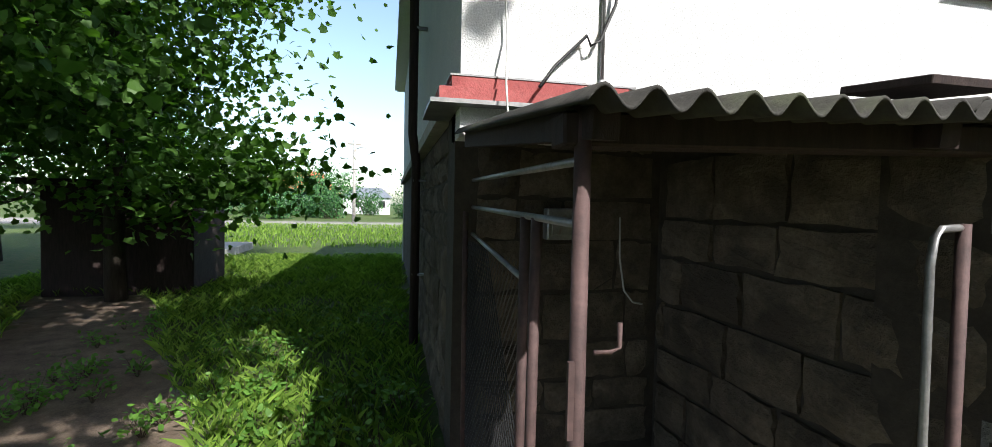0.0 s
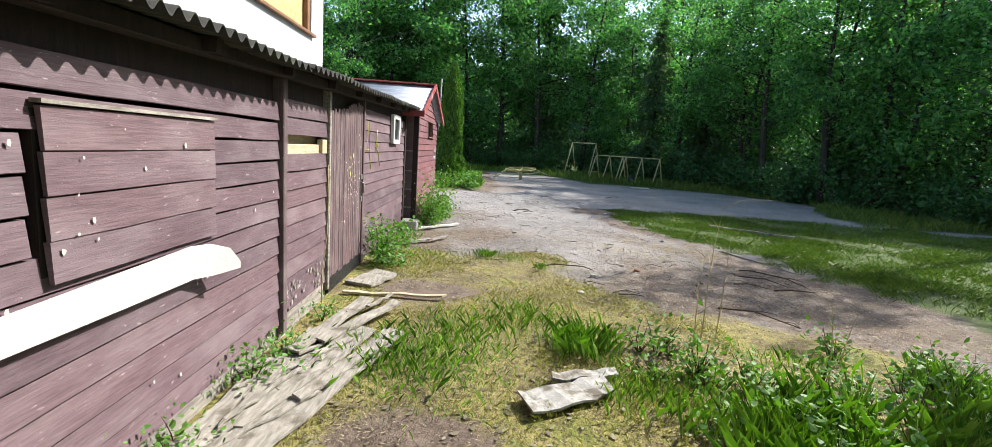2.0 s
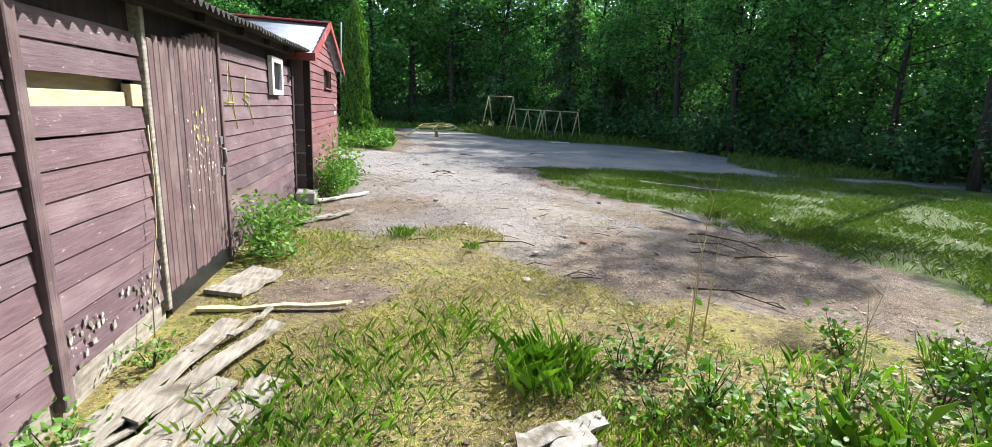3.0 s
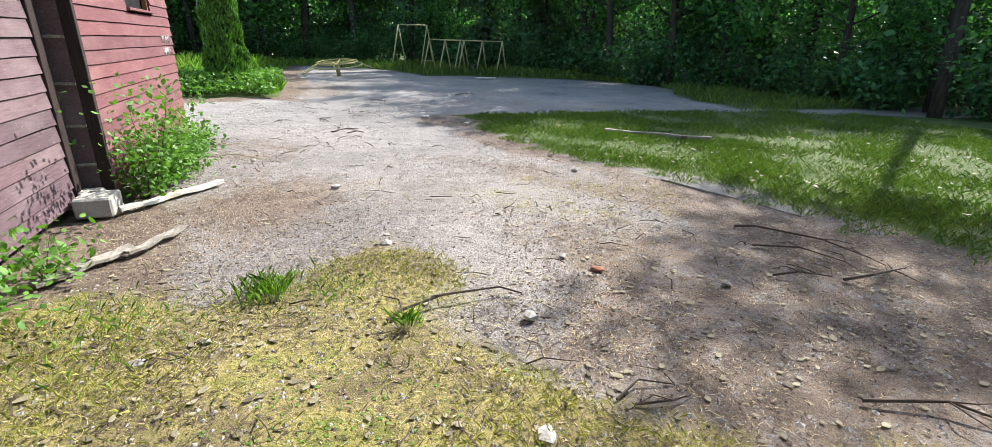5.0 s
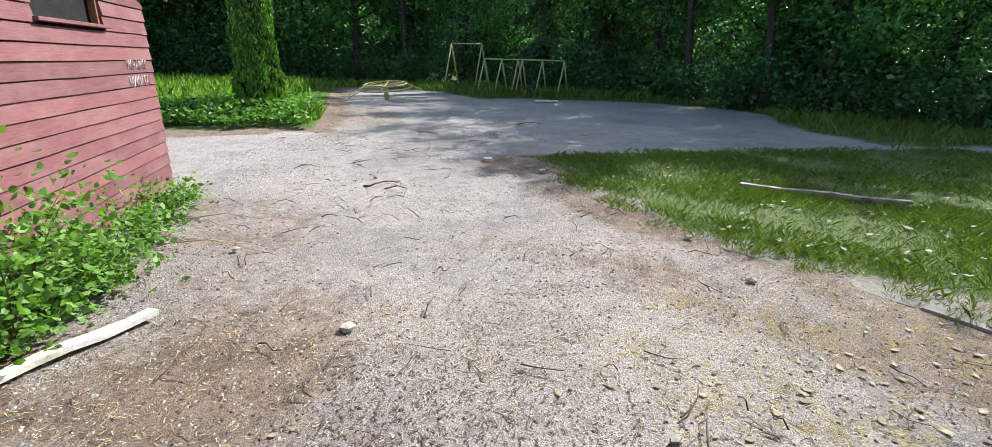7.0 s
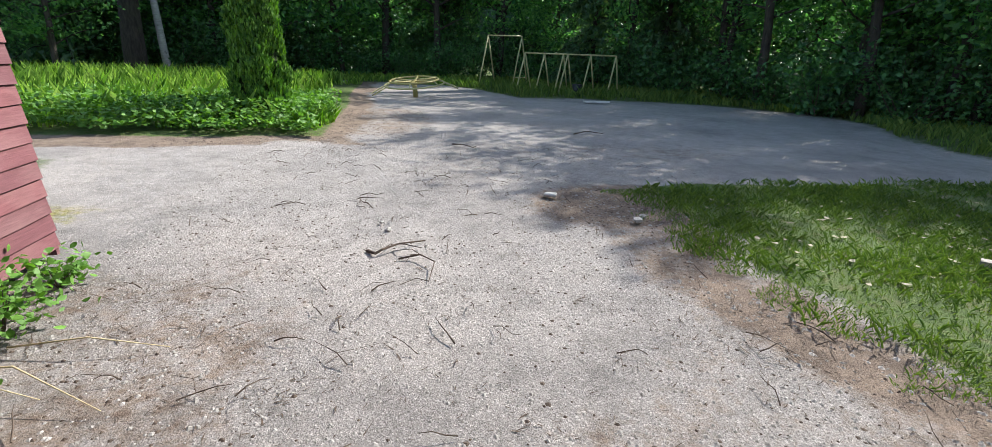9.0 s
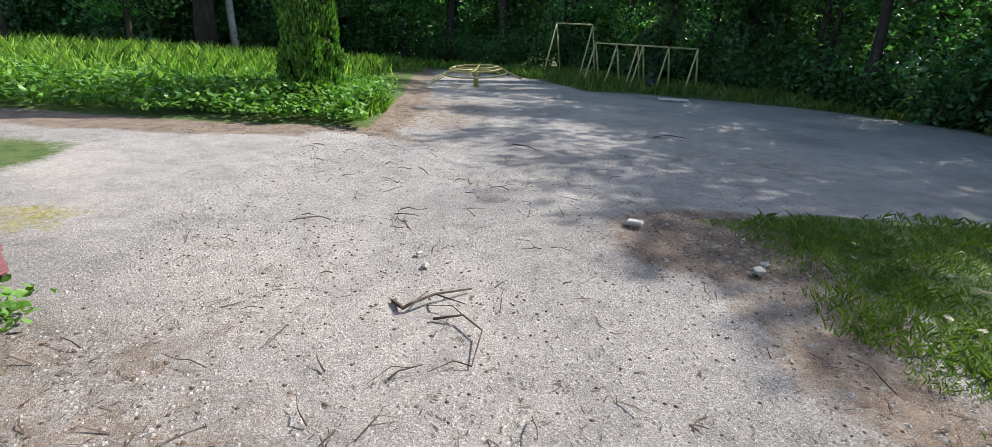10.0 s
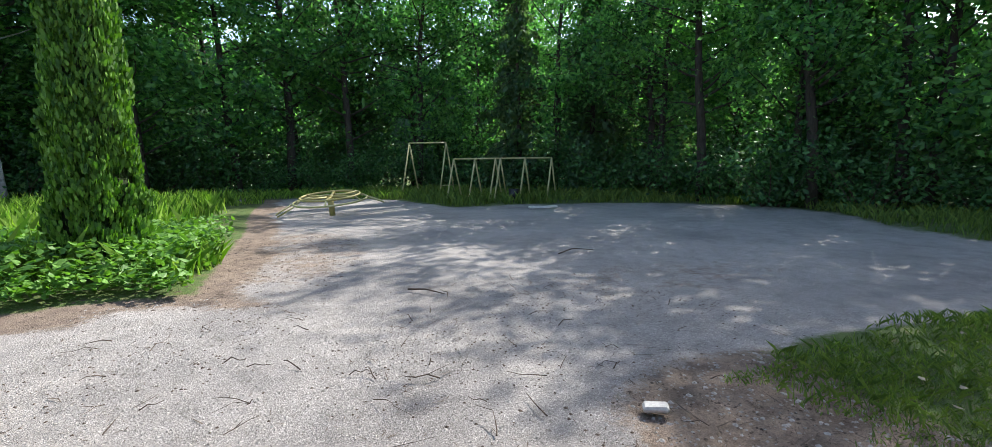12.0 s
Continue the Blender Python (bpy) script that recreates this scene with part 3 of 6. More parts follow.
def stroke(name, pts, r, material, parent):
    return tube(name, pts, r, material, parent, "", 5)


for cy, cz, ry, rz, x in ((5.08, 3.33, 0.09, 0.16, WX - 0.043), (5.6, 3.42, 0.16, 0.09, WX - 0.094), (5.95, 3.4, 0.14, 0.1, WX - 0.094), (6.2, 3.46, 0.1, 0.12, WX - 0.094)):
    stroke("graffiti", [(x, cy + ry * math.cos(a * 0.6), cz + rz * math.sin(a * 0.6)) for a in range(10)], 0.016, M_GRAFFITI, window)

pipe = thing("downpipe", "dark metal rain downpipe on the side wall", "downpipe")
tube("pipe", [(-4.2, HS - 0.1, 0.05), (-4.2, HS - 0.1, 2.0), (-4.2, HS - 0.14, 2.3), (-4.2, HS - 0.14, 4.2), (-4.2, HS - 0.5, 4.62)], 0.05, M_DARKWOOD, pipe)
for z in (0.8, 1.8, 3.4):
    boxed("bracket", (-4.24, HS - 0.13, z), (-4.16, HS + 0.02, z + 0.02), M_STEEL, pipe)
for nm, lab, pts, r, mt in (
        ("cable", "thin white cable hanging down the plaster", [(WX + 0.02, -0.6, 4.4), (WX + 0.025, -0.62, 3.0), (WX + 0.04, -0.58, 2.5), (WX + 0.16, -0.61, 2.2), (WX + 0.2, -0.6, 1.95)], 0.006, M_WHITEPAINT),
        ("cable", "black looped cable on the plaster wall", [(WX + 0.02, 0.12, 3.4), (WX + 0.05, 0.05, 2.72), (WX + 0.07, -0.05, 2.5), (WX + 0.06, -0.1, 2.47), (WX + 0.05, -0.12, 2.53), (WX + 0.03, -0.3, 2.35), (WX + 0.14, -0.42, 2.2)], 0.01, M_BLACK),
        ("conduit", "thin grey metal conduit on the plaster", [(WX + 0.02, 0.0, 4.6), (WX + 0.02, -0.01, 2.3)], 0.012, M_STEEL)):
    tagged(tube(nm, pts, r, mt, None, "", 6), lab, "cable")
for k, y0 in enumerate((4.15, 4.6)):
    twigs = []
    rr = random.Random(k + 4)
    for s in range(6):
        p = Vector((WX + 0.02, y0, 2.35))
        pts = [p.copy()]
        for q in range(5):
            p = p + Vector((0, (s - 2.5) * 0.035 + rr.uniform(-0.07, 0.07), rr.uniform(0.06, 0.14)))
            pts.append(p.copy())
        twigs.append(tube_mesh(pts, [0.007, 0.006, 0.005, 0.004, 0.003, 0.002], 4))
    v, f = join(twigs)
    tagged(link_mesh("dead_vine", v, f, M_TWIG), "dead leafless vine clinging to the plaster", "vine")

# ---- the lean-to shed ----
shed = thing("lean_to_shed", "dark red-brown plank lean-to with corrugated roof against the house", "shed")
EAVE = 0.25


def roof_z(x, y):
    return 1.782 + 0.027 * y + (EAVE - x) * 0.105


def roof_sheet(y0, y1, lift, seed):
    rng = random.Random(seed)
    pitch, n = 0.1033, int(round((y1 - y0) / 0.1033 * 12))
    xs = [EAVE + rng.uniform(-0.012, 0.02), -0.4, -1.0, WX + 0.01]
    top, low = [], []
    for i in range(n + 1):
        y = y0 + (y1 - y0) * i / n
        for x in xs:
            z = roof_z(x, y) + 0.021 * math.cos(2 * math.pi * y / pitch) + lift + (0.006 * math.sin(y * 3) if x > 0 else 0)
            top.append((x, y, z + 0.004))
            low.append((x, y, z - 0.004))
    m = len(xs)
    v, f, o = top + low, [], len(top)
    for i in range(n):
        for j in range(m - 1):
            a = i * m + j
            f.append((a, a + 1, a + m + 1, a + m))
            f.append((o + a, o + a + m, o + a + m + 1, o + a + 1))
        f.append((i * m, i * m + m, o + i * m + m, o + i * m))
        f.append((i * m + m - 1, o + i * m + m - 1, o + i * m + 2 * m - 1, i * m + 2 * m - 1))
    for j in range(m - 1):
        f.append((j, o + j, o + j + 1, j + 1))
        e = n * m + j
        f.append((e, e + 1, o + e + 1, o + e))
    return link_mesh("roof_sheet", v, f, M_ETERNIT, shed, "", True)


y = -0.86
k = 0
while y < 9.1:
    y1 = min(y + 0.93, 9.2)
    roof_sheet(y, y1 + 0.06 if y1 < 9.1 else y1, 0.0085 * (k % 2), k)
    y, k = y1, k + 1
boxed("eave_beam", (0.0, -0.84, 1.66), (0.09, 9.15, 1.735), M_DARKWOOD, shed, "", 0.006, Matrix.Rotation(0.027, 3, "X")).location.z = 0.16
for y in np.arange(-0.8, 9.2, 0.9):
    boxed("rafter", (WX, y, 1.80), (0.16, y + 0.06, 1.87), M_DARKWOOD, shed, "", 0.0, Matrix.Rotation(0.105, 3, "Y")).location.z = 0.027 * y + 0.005


def lap_plank(parent, x, y0, y1, z, h, material, rng, name="plank", proud=0.0, lip=0.013):
    """One horizontal board, its lower edge standing out."""
    n = max(3, int((y1 - y0) / 0.3))
    v, f = [], []
    drop = rng.uniform(-0.004, 0.004)
    for i in range(n + 1):
        y = y0 + (y1 - y0) * i / n
        s = drop * (i / n - 0.5) + rng.uniform(-0.0025, 0.0025)
        w = rng.uniform(-0.002, 0.002)
        top, bot = z + h + s, z + s + rng.uniform(-0.0015, 0.0015)
        v += [(x + proud + 0.005 + w, y, top), (x + proud + 0.005 + lip + w, y, bot + 0.003), (x + proud + 0.002 + lip + w, y, bot), (x + proud - 0.004, y, bot), (x + proud - 0.016, y, top)]
    for i in range(n):
        for j in range(5):
            a, b2 = i * 5 + j, i * 5 + (j + 1) % 5
            f.append((a, b2, b2 + 5, a + 5))
    f += [(4, 3, 2, 1, 0), tuple(n * 5 + j for j in range(5))]
    return link_mesh(name, v, f, material, parent)


rng = random.Random(11)
PITCH = 0.131
for row in range(12):
    z = 0.09 + row * PITCH
    h = PITCH - 0.01 if rng.random() < 0.6 else PITCH - 0.015
    if z > 0.9 and z + PITCH < 1.5:
        lap_plank(shed, 0, 0.96, 1.965, z, h, M_PLANK, rng)
        lap_plank(shed, 0, 2.99, 3.83, z, h, M_PLANK, rng)
    else:
        lap_plank(shed, 0, 0.96, 3.83, z, h, M_PLANK, rng)
hatch = part("hatch", box(bmesh.new(), (-0.02, 2.0, 0.9), (0.012, 2.98, 1.47)), M_DARKWOOD, shed, "plank hatch set into the wall")
for row in range(4):
    lap_plank(hatch, 0.014, 2.01, 2.985, 0.905 + row * 0.145, 0.141, M_PLANK, rng, "hatch_plank", 0.018, 0.006)
boxed("hatch_rail", (0.012, 2.0, 1.486), (0.05, 3.0, 1.5), M_OLDWOOD, hatch)
boxed("wall_post", (-0.05, 3.835, 0.02), (0.045, 3.9, 1.86), M_PLANK_V, shed, "", 0.005)
for row in range(12):
    z = 0.13 + row * PITCH
    if abs(z - 1.309) > 0.03:
        lap_plank(shed, -0.005, 3.905, 4.86, z, PITCH - 0.007, M_PLANK, rng)
boxed("slot_rail", (-0.05, 3.91, 1.3), (-0.02, 4.74, 1.375), M_PALEWOOD, shed, "", 0.003)
boxed("slot_block", (-0.04, 4.74, 1.3), (0.01, 4.86, 1.42), M_PALEWOOD, shed, "", 0.003)
boxed("slot_back", (-0.11, 3.91, 1.26), (-0.085, 4.86, 1.5), M_PALEWOOD, shed, "pale board behind the slot")
boxed("door_post", (-0.05, 4.865, 0.05), (0.035, 4.91, 1.86), M_OLDWOOD, shed, "", 0.005)
boxed("sill_board", (-0.06, 0.97, -0.05), (-0.005, 4.9, 0.12), M_OLDWOOD, shed, "rotten grey sill board", 0.004)
# added dark board: blocks light through the eave gap and darkens it
boxed("lintel", (-0.06, 0.94, 1.55), (-0.03, 9.2, 1.8), M_DARKWOOD, shed, "", 0.0, Matrix.Rotation(0.027, 3, "X")).location.z = 0.09

door = thing("shed_door", "closed door of narrow vertical dark brown boards", "door")
rng = random.Random(5)
for i in range(16):
    y = 4.925 + i * 0.0705
    top = 1.68 + 0.01 * i + rng.uniform(-0.02, 0.02)
    boxed("door_board", (0.0, y, 0.14 + rng.uniform(-0.01, 0.015)), (0.026 + rng.uniform(0, 0.006), y + 0.066, top), M_PLANK_V, door, "", 0.004)
boxed("kick_board", (0.0, 4.93, 0.0), (0.02, 6.05, 0.17), M_BLACK, door, "black kick board", 0.003)
boxed("door_rail", (-0.04, 4.93, 1.4), (-0.002, 6.05, 1.5), M_DARKWOOD, door)
boxed("door_rail", (-0.04, 4.93, 0.4), (-0.002, 6.05, 0.5), M_DARKWOOD, door)
latch = tube("latch", [(0.034, 6.0, 0.97), (0.06, 6.02, 0.96), (0.06, 6.03, 0.86), (0.036, 6.03, 0.84)], 0.011, M_STEEL, door, "steel latch")
for z in (0.75, 1.0):
    boxed("latch_plate", (0.03, 5.99, z), (0.04, 6.05, z + 0.06), M_STEEL, door, "", 0.002)
boxed("wall_post", (-0.05, 6.075, 0.02), (0.04, 6.13, 1.9), M_PLANK_V, shed, "", 0.005)
rng = random.Random(6)
for row in range(14):
    z = 0.04 + row * 0.126
    lap_plank(shed, 0.0, 6.135, 9.0, z, 0.12, M_PLANK, rng)
swin = structure(new("window_2"), "small square shed window with a white frame", "window")
boxed("window_frame", (0.02, 7.72, 1.42), (0.07, 8.26, 1.48), M_WHITEPAINT, swin, "", 0.004)
boxed("window_frame", (0.02, 7.72, 1.78), (0.07, 8.26, 1.84), M_WHITEPAINT, swin, "", 0.004)
boxed("window_frame", (0.02, 7.72, 1.48), (0.07, 7.8, 1.78), M_WHITEPAINT, swin, "", 0.004)
boxed("window_frame", (0.02, 8.18, 1.48), (0.07, 8.26, 1.78), M_WHITEPAINT, swin, "", 0.004)
boxed("pane", (0.03, 7.8, 1.48), (0.036, 8.18, 1.78), M_BLACK, swin)
boxed("corner_post", (-0.06, 9.0, 0.0), (0.03, 9.12, 1.98), M_DARKWOOD, shed, "", 0.004)

# sloping white board nailed on the planks, its end bent outward
def bent_board():
    prof = [(0.042, 1.80, 0.745, 0.865), (0.045, 2.3, 0.735, 0.878), (0.048, 2.74, 0.73, 0.89), (0.085, 2.84, 0.725, 0.885), (0.125, 2.93, 0.73, 0.85), (0.15, 2.985, 0.735, 0.77)]
    v, f = [], []
    for x, y, z0, z1 in prof:
        v += [(x, y, z0), (x, y, z1), (x + 0.012, y, z1), (x + 0.012, y, z0)]
    n = len(prof)
    for i in range(n - 1):
        for j in range(4):
            a, b2 = i * 4 + j, i * 4 + (j + 1) % 4
            f.append((a, b2, b2 + 4, a + 4))
    f += [(3, 2, 1, 0), tuple((n - 1) * 4 + j for j in range(4))]
    ob = link_mesh("white_board", v, f, M_WHITEBOARD)
    return tagged(ob, "dirty white board nailed aslant on the planks, end bent out", "board")


bent_board()

# ---- the open stone bay at the end of the lean-to ----
pillar = structure(part("pillar", box(bmesh.new(), (-0.3, 0.47, -0.05), (0.075, 0.94, 1.8)), M_MORTAR), "pillar of roughly hewn grey stone blocks", "pillar")
to_front = lambda u, z, d: (0.075 + d, u, z)
rng = random.Random(9)
for a, b2, z0, z1, mt in ((0.45, 0.97, 1.49, 1.79, M_STONE), (0.46, 0.855, 1.19, 1.485, M_STONE), (0.865, 0.975, 1.17, 1.485, M_STONE),
                          (0.47, 0.63, 0.985, 1.185, M_STONE), (0.635, 0.965, 0.965, 1.175, M_STONE_BROWN), (0.455, 0.76, 0.74, 0.98, M_STONE),
                          (0.765, 0.86, 0.76, 0.96, M_STONE), (0.865, 0.97, 0.76, 0.965, M_STONE_BROWN), (0.455, 0.985, 0.4, 0.745, M_STONE), (0.45, 0.98, 0.0, 0.395, M_STONE)):
    stone("stone", a, b2, z0, z1, to_front, pillar, mt, rng, 0.035)
bay_wall = wall_of("wall_bay", [((-1.78, 0.5, 0), (-0.3, 0.94, 1.95))], M_MORTAR, "rubble stone cross wall of the open bay")
rubble("stone", 0.0, 1.78, 0.0, 1.85, lambda u, z, d: (-u + 0.06, 0.49 - d, z), bay_wall, M_STONE_SHADED, 21, (0.18, 0.34), (0.25, 0.6), 0.03)
post = thing("corner_post", "round rusty steel corner post of the open bay", "post")
tube("pole", [(0.08, -0.79, -0.03), (0.08, -0.79, 1.77)], 0.019, M_RUST, post, "", 12)
tube("hook", [(0.1, -0.76, 1.235), (0.1, -0.72, 1.235), (0.1, -0.7, 1.245), (0.1, -0.7, 1.3)], 0.006, M_RUST, post, "bent rusty hook")
boxed("strap", (0.1, -0.822, 1.05), (0.112, -0.808, 1.22), M_RUST, post)
rail = thing("tubular_rail", "rusty bent tube rail standing before the stone bay", "rail")
tube("upright", [(0.06, 0.325, -0.03), (0.06, 0.325, 1.53)], 0.017, M_RUST, rail, "", 12)
tube("thin_bar", [(0.05, 0.25, -0.03), (0.05, 0.235, 0.85), (0.06, 0.215, 1.42), (0.06, 0.225, 1.49), (0.06, 0.25, 1.515), (0.06, 0.325, 1.52)], 0.011, M_STEEL, rail)
tube("cross_bar", [(0.05, 0.235, 0.855), (0.06, 0.325, 0.87)], 0.014, M_STEEL, rail)
tube("ring", [(0.05 + 0.018 * math.cos(a), 0.235 + 0.03 * math.sin(a), 0.84) for a in [k * 0.7 for k in range(10)]], 0.005, M_STEEL, rail)

gate = thing("wire_gate", "steel gate with grey rods and dark wire mesh", "gate")
for (a, z0), (b2, z1) in (((0.08, 1.655), (-1.7, 1.70)), ((0.08, 1.515), (-1.7, 1.545)), ((-0.42, 1.33), (-1.7, 1.39))):
    tube("rod", [(a, -0.79, z0), (b2, -0.73, z1)], 0.011, M_STEEL, gate)
for x in (-0.42, -0.3, -1.68):
    tube("stile", [(x, -0.775 - 0.03 * (x + 1) * 0.5, 0.05), (x, -0.775, 1.52)], 0.017, M_RUST, gate)
tube("bottom_rod", [(-0.35, -0.78, 0.12), (-1.68, -0.74, 0.12)], 0.012, M_RUST, gate)
wires = []
for i in range(-24, 36):
    for sgn in (1, -1):
        x0, z0 = -1.68 + i * 0.05, 0.12
        x1, z1 = x0 + sgn * 1.2, 1.36
        lo, hi = -1.67, -0.43
        t0, t1 = sorted(((lo - x0) / (x1 - x0), (hi - x0) / (x1 - x0)))
        t0, t1 = max(0, t0), min(1, t1)
        if t1 - t0 > 0.02:
            wires.append(tube_mesh([(x0 + (x1 - x0) * t, -0.76, z0 + (z1 - z0) * t) for t in (t0, t1)], 0.0028, 3, False))
v, f = join(wires)
link_mesh("wire_mesh", v, f, M_BLACK, gate, "dark diamond wire mesh")
meter = thing("meter_box", "pale grey electric box on the bay's back wall", "electric box")
boxed("case", (-1.75, -0.29, 1.36), (-1.66, -0.05, 1.55), M_STEEL, meter, "", 0.008)
boxed("cover", (-1.66, -0.265, 1.39), (-1.65, -0.075, 1.5), M_STEEL, meter, "", 0.004)
tagged(tube("cable", [(-1.72, 0.2, 1.5), (-1.71, 0.2, 1.25), (-1.68, 0.22, 1.05), (-1.66, 0.27, 0.98), (-1.65, 0.33, 0.97)], 0.006, M_GREYPLASTIC, None, "", 6), "pale cable dangling from the bay wall", "cable")
tagged(boxed("scrap_board", (-1.3, -0.25, -0.03), (-0.9, -0.13, 0.02), M_OLDWOOD, None, "", 0.004, Matrix.Rotation(0.4, 3, "Z")), "broken board lying in the bay", "board")
sheet = tagged(boxed("roof_plate", (-0.42, 0.41, 1.97), (-0.1, 0.74, 2.0), M_DARKWOOD, None, "", 0.003, Matrix.Rotation(0.105, 3, "Y")), "flat dark plate lying on the corrugated roof", "plate")

# broken floodlight and old bell under the eave
lamp = thing("broken_floodlight", "smashed grey floodlight hanging under the eave", "floodlight")
boxed("housing", (0.02, 1.17, 1.57), (0.1, 1.27, 1.69), M_BLACK, lamp, "", 0.01, Matrix.Rotation(0.2, 3, "X"))
boxed("flap", (0.1, 1.25, 1.57), (0.112, 1.36, 1.66), M_GREYPLASTIC, lamp, "", 0.003, Matrix.Rotation(-0.5, 3, "X"))
boxed("reflector", (0.05, 1.14, 1.69), (0.11, 1.25, 1.715), M_STEEL, lamp, "", 0.003, Matrix.Rotation(0.25, 3, "X"))
tube("wire", [(0.105, 1.33, 1.58), (0.1, 1.35, 1.54), (0.09, 1.32, 1.52)], 0.004, M_BLACK, lamp)
tube("arm", [(0.0, 1.22, 1.62), (0.04, 1.24, 1.65)], 0.014, M_BLACK, lamp)
horn = thing("round_fitting", "dusty round yellowish lamp fitting under the eave", "lamp")
tube("body", [(-0.06, 1.43, 1.75), (0.05, 1.43, 1.745)], 0.046, M_OCHRE, horn, "", 16)
tube("rim", [(0.05, 1.43, 1.745), (0.08, 1.43, 1.743)], [0.055, 0.055], M_OCHRE, horn, "", 16)
tube("socket", [(0.08, 1.43, 1.743), (0.088, 1.43, 1.743)], 0.026, M_BLACK, horn, "", 12)

# ---- the end shed ----
EX, EY0, EY1, RY, RZ, EZ = 0.2, 9.2, 12.6, 10.7, 2.55, 2.02
end_shed = thing("gabled_shed", "red-brown plank shed with a zinc gable roof", "shed")
boxed("side_wall", (-1.6, EY0, 0), (EX - 0.06, EY0 + 0.03, 2.0), M_PLANK, end_shed)
boxed("side_wall", (-1.6, EY1 - 0.03, 0), (EX, EY1, 2.0), M_PLANK_RED, end_shed)
boxed("back_wall", (-1.6, EY0 + 0.03, 0), (-1.57, EY1 - 0.03, 2.0), M_PLANK_RED, end_shed)
# dark wood colour here paints the shade of the side facing -y
boxed("corner_board", (EX - 0.06, EY0 - 0.005, -0.03), (EX + 0.03, EY0 + 0.05, 1.98), M_DARKWOOD, end_shed, "", 0.004)
for z in (0.3, 0.62, 0.95, 1.3):
    boxed("batten", (-0.3, EY0 - 0.022, z), (EX - 0.06, EY0 - 0.002, z + 0.02), M_OLDWOOD, end_shed)
rng = random.Random(8)
for row in range(22):
    z = 0.05 + row * 0.116
    lo = EY0 + 0.05 if z < EZ - 0.1 else EY0 + 0.05 + (z - EZ + 0.12) / (RZ - EZ) * (RY - EY0)
    hi = EY1 if z < EZ - 0.1 else EY1 - (z - EZ + 0.12) / (RZ - EZ) * (EY1 - RY)
    if hi - lo < 0.25:
        continue
    if 1.6 < z + 0.06 < 1.95:
        lap_plank(end_shed, EX, lo, 10.72, z, 0.111, M_PLANK_RED, rng)
        lap_plank(end_shed, EX, 11.7, hi, z, 0.111, M_PLANK_RED, rng)
    else:
        lap_plank(end_shed, EX, lo, hi, z, 0.111, M_PLANK_RED, rng)
ewin = structure(new("window_3"), "dark unglazed slot window with a plank frame", "window")
boxed("window_sill", (EX - 0.05, 10.7, 1.575), (EX + 0.05, 11.72, 1.6), M_PLANK_RED, ewin, "", 0.003)
boxed("window_frame", (EX - 0.06, 10.7, 1.6), (EX - 0.01, 10.75, 1.96), M_FRAMEBROWN, ewin)
boxed("window_frame", (EX - 0.06, 11.67, 1.6), (EX - 0.01, 11.72, 1.96), M_FRAMEBROWN, ewin)
# black sheet put in for the unlit inside behind the open slot
boxed("pane", (EX - 0.1, 10.75, 1.6), (EX - 0.07, 11.67, 1.96), M_BLACK, ewin)


def tin_slope(y0, z0, y1, z1):
    n, v, f = 40, [], []
    for i in range(n + 1):
        t = i / n
        d = 0.012 * math.cos(t * math.pi * 2 * 7)
        for x in (EX + 0.12, -1.7):
            v.append((x, y0 + (y1 - y0) * t, z0 + (z1 - z0) * t + d))
    o = len(v)
    v += [(x, y, z - 0.006) for x, y, z in v]
    for i in range(n):
        a = 2 * i
        f += [(a, a + 2, a + 3, a + 1), (o + a, o + a + 1, o + a + 3, o + a + 2), (a, o + a, o + a + 2, a + 2), (a + 1, a + 3, o + a + 3, o + a + 1)]
    return link_mesh("roof_sheet", v, f, M_TIN, end_shed, "", True)


tin_slope(EY0 - 0.25, EZ - 0.03, RY, RZ + 0.06)
tin_slope(EY1 + 0.3, EZ - 0.03, RY, RZ + 0.06)
for ya, za, yb, zb in ((EY0 - 0.28, EZ - 0.05, RY, RZ + 0.08), (EY1 + 0.33, EZ - 0.05, RY, RZ + 0.08)):
    v = [(x, y, z + dz) for x in (EX + 0.125, EX + 0.15) for (y, z) in ((ya, za), (yb, zb)) for dz in (-0.07, 0.035)]
    link_mesh("barge_board", v, [(0, 2, 3, 1), (4, 5, 7, 6), (0, 1, 5, 4), (2, 6, 7, 3), (1, 3, 7, 5), (0, 4, 6, 2)], M_REDPAINT, end_shed, "red painted barge board")
boxed("ridge_cap", (-1.7, RY - 0.09, RZ + 0.07), (EX + 0.15, RY + 0.09, RZ + 0.1), M_REDPAINT, end_shed, "red ridge cap", 0.01)
boxed("eave_board", (-1.7, EY0 - 0.27, EZ - 0.12), (EX + 0.12, EY0 - 0.25, EZ - 0.02), M_REDPAINT, end_shed)

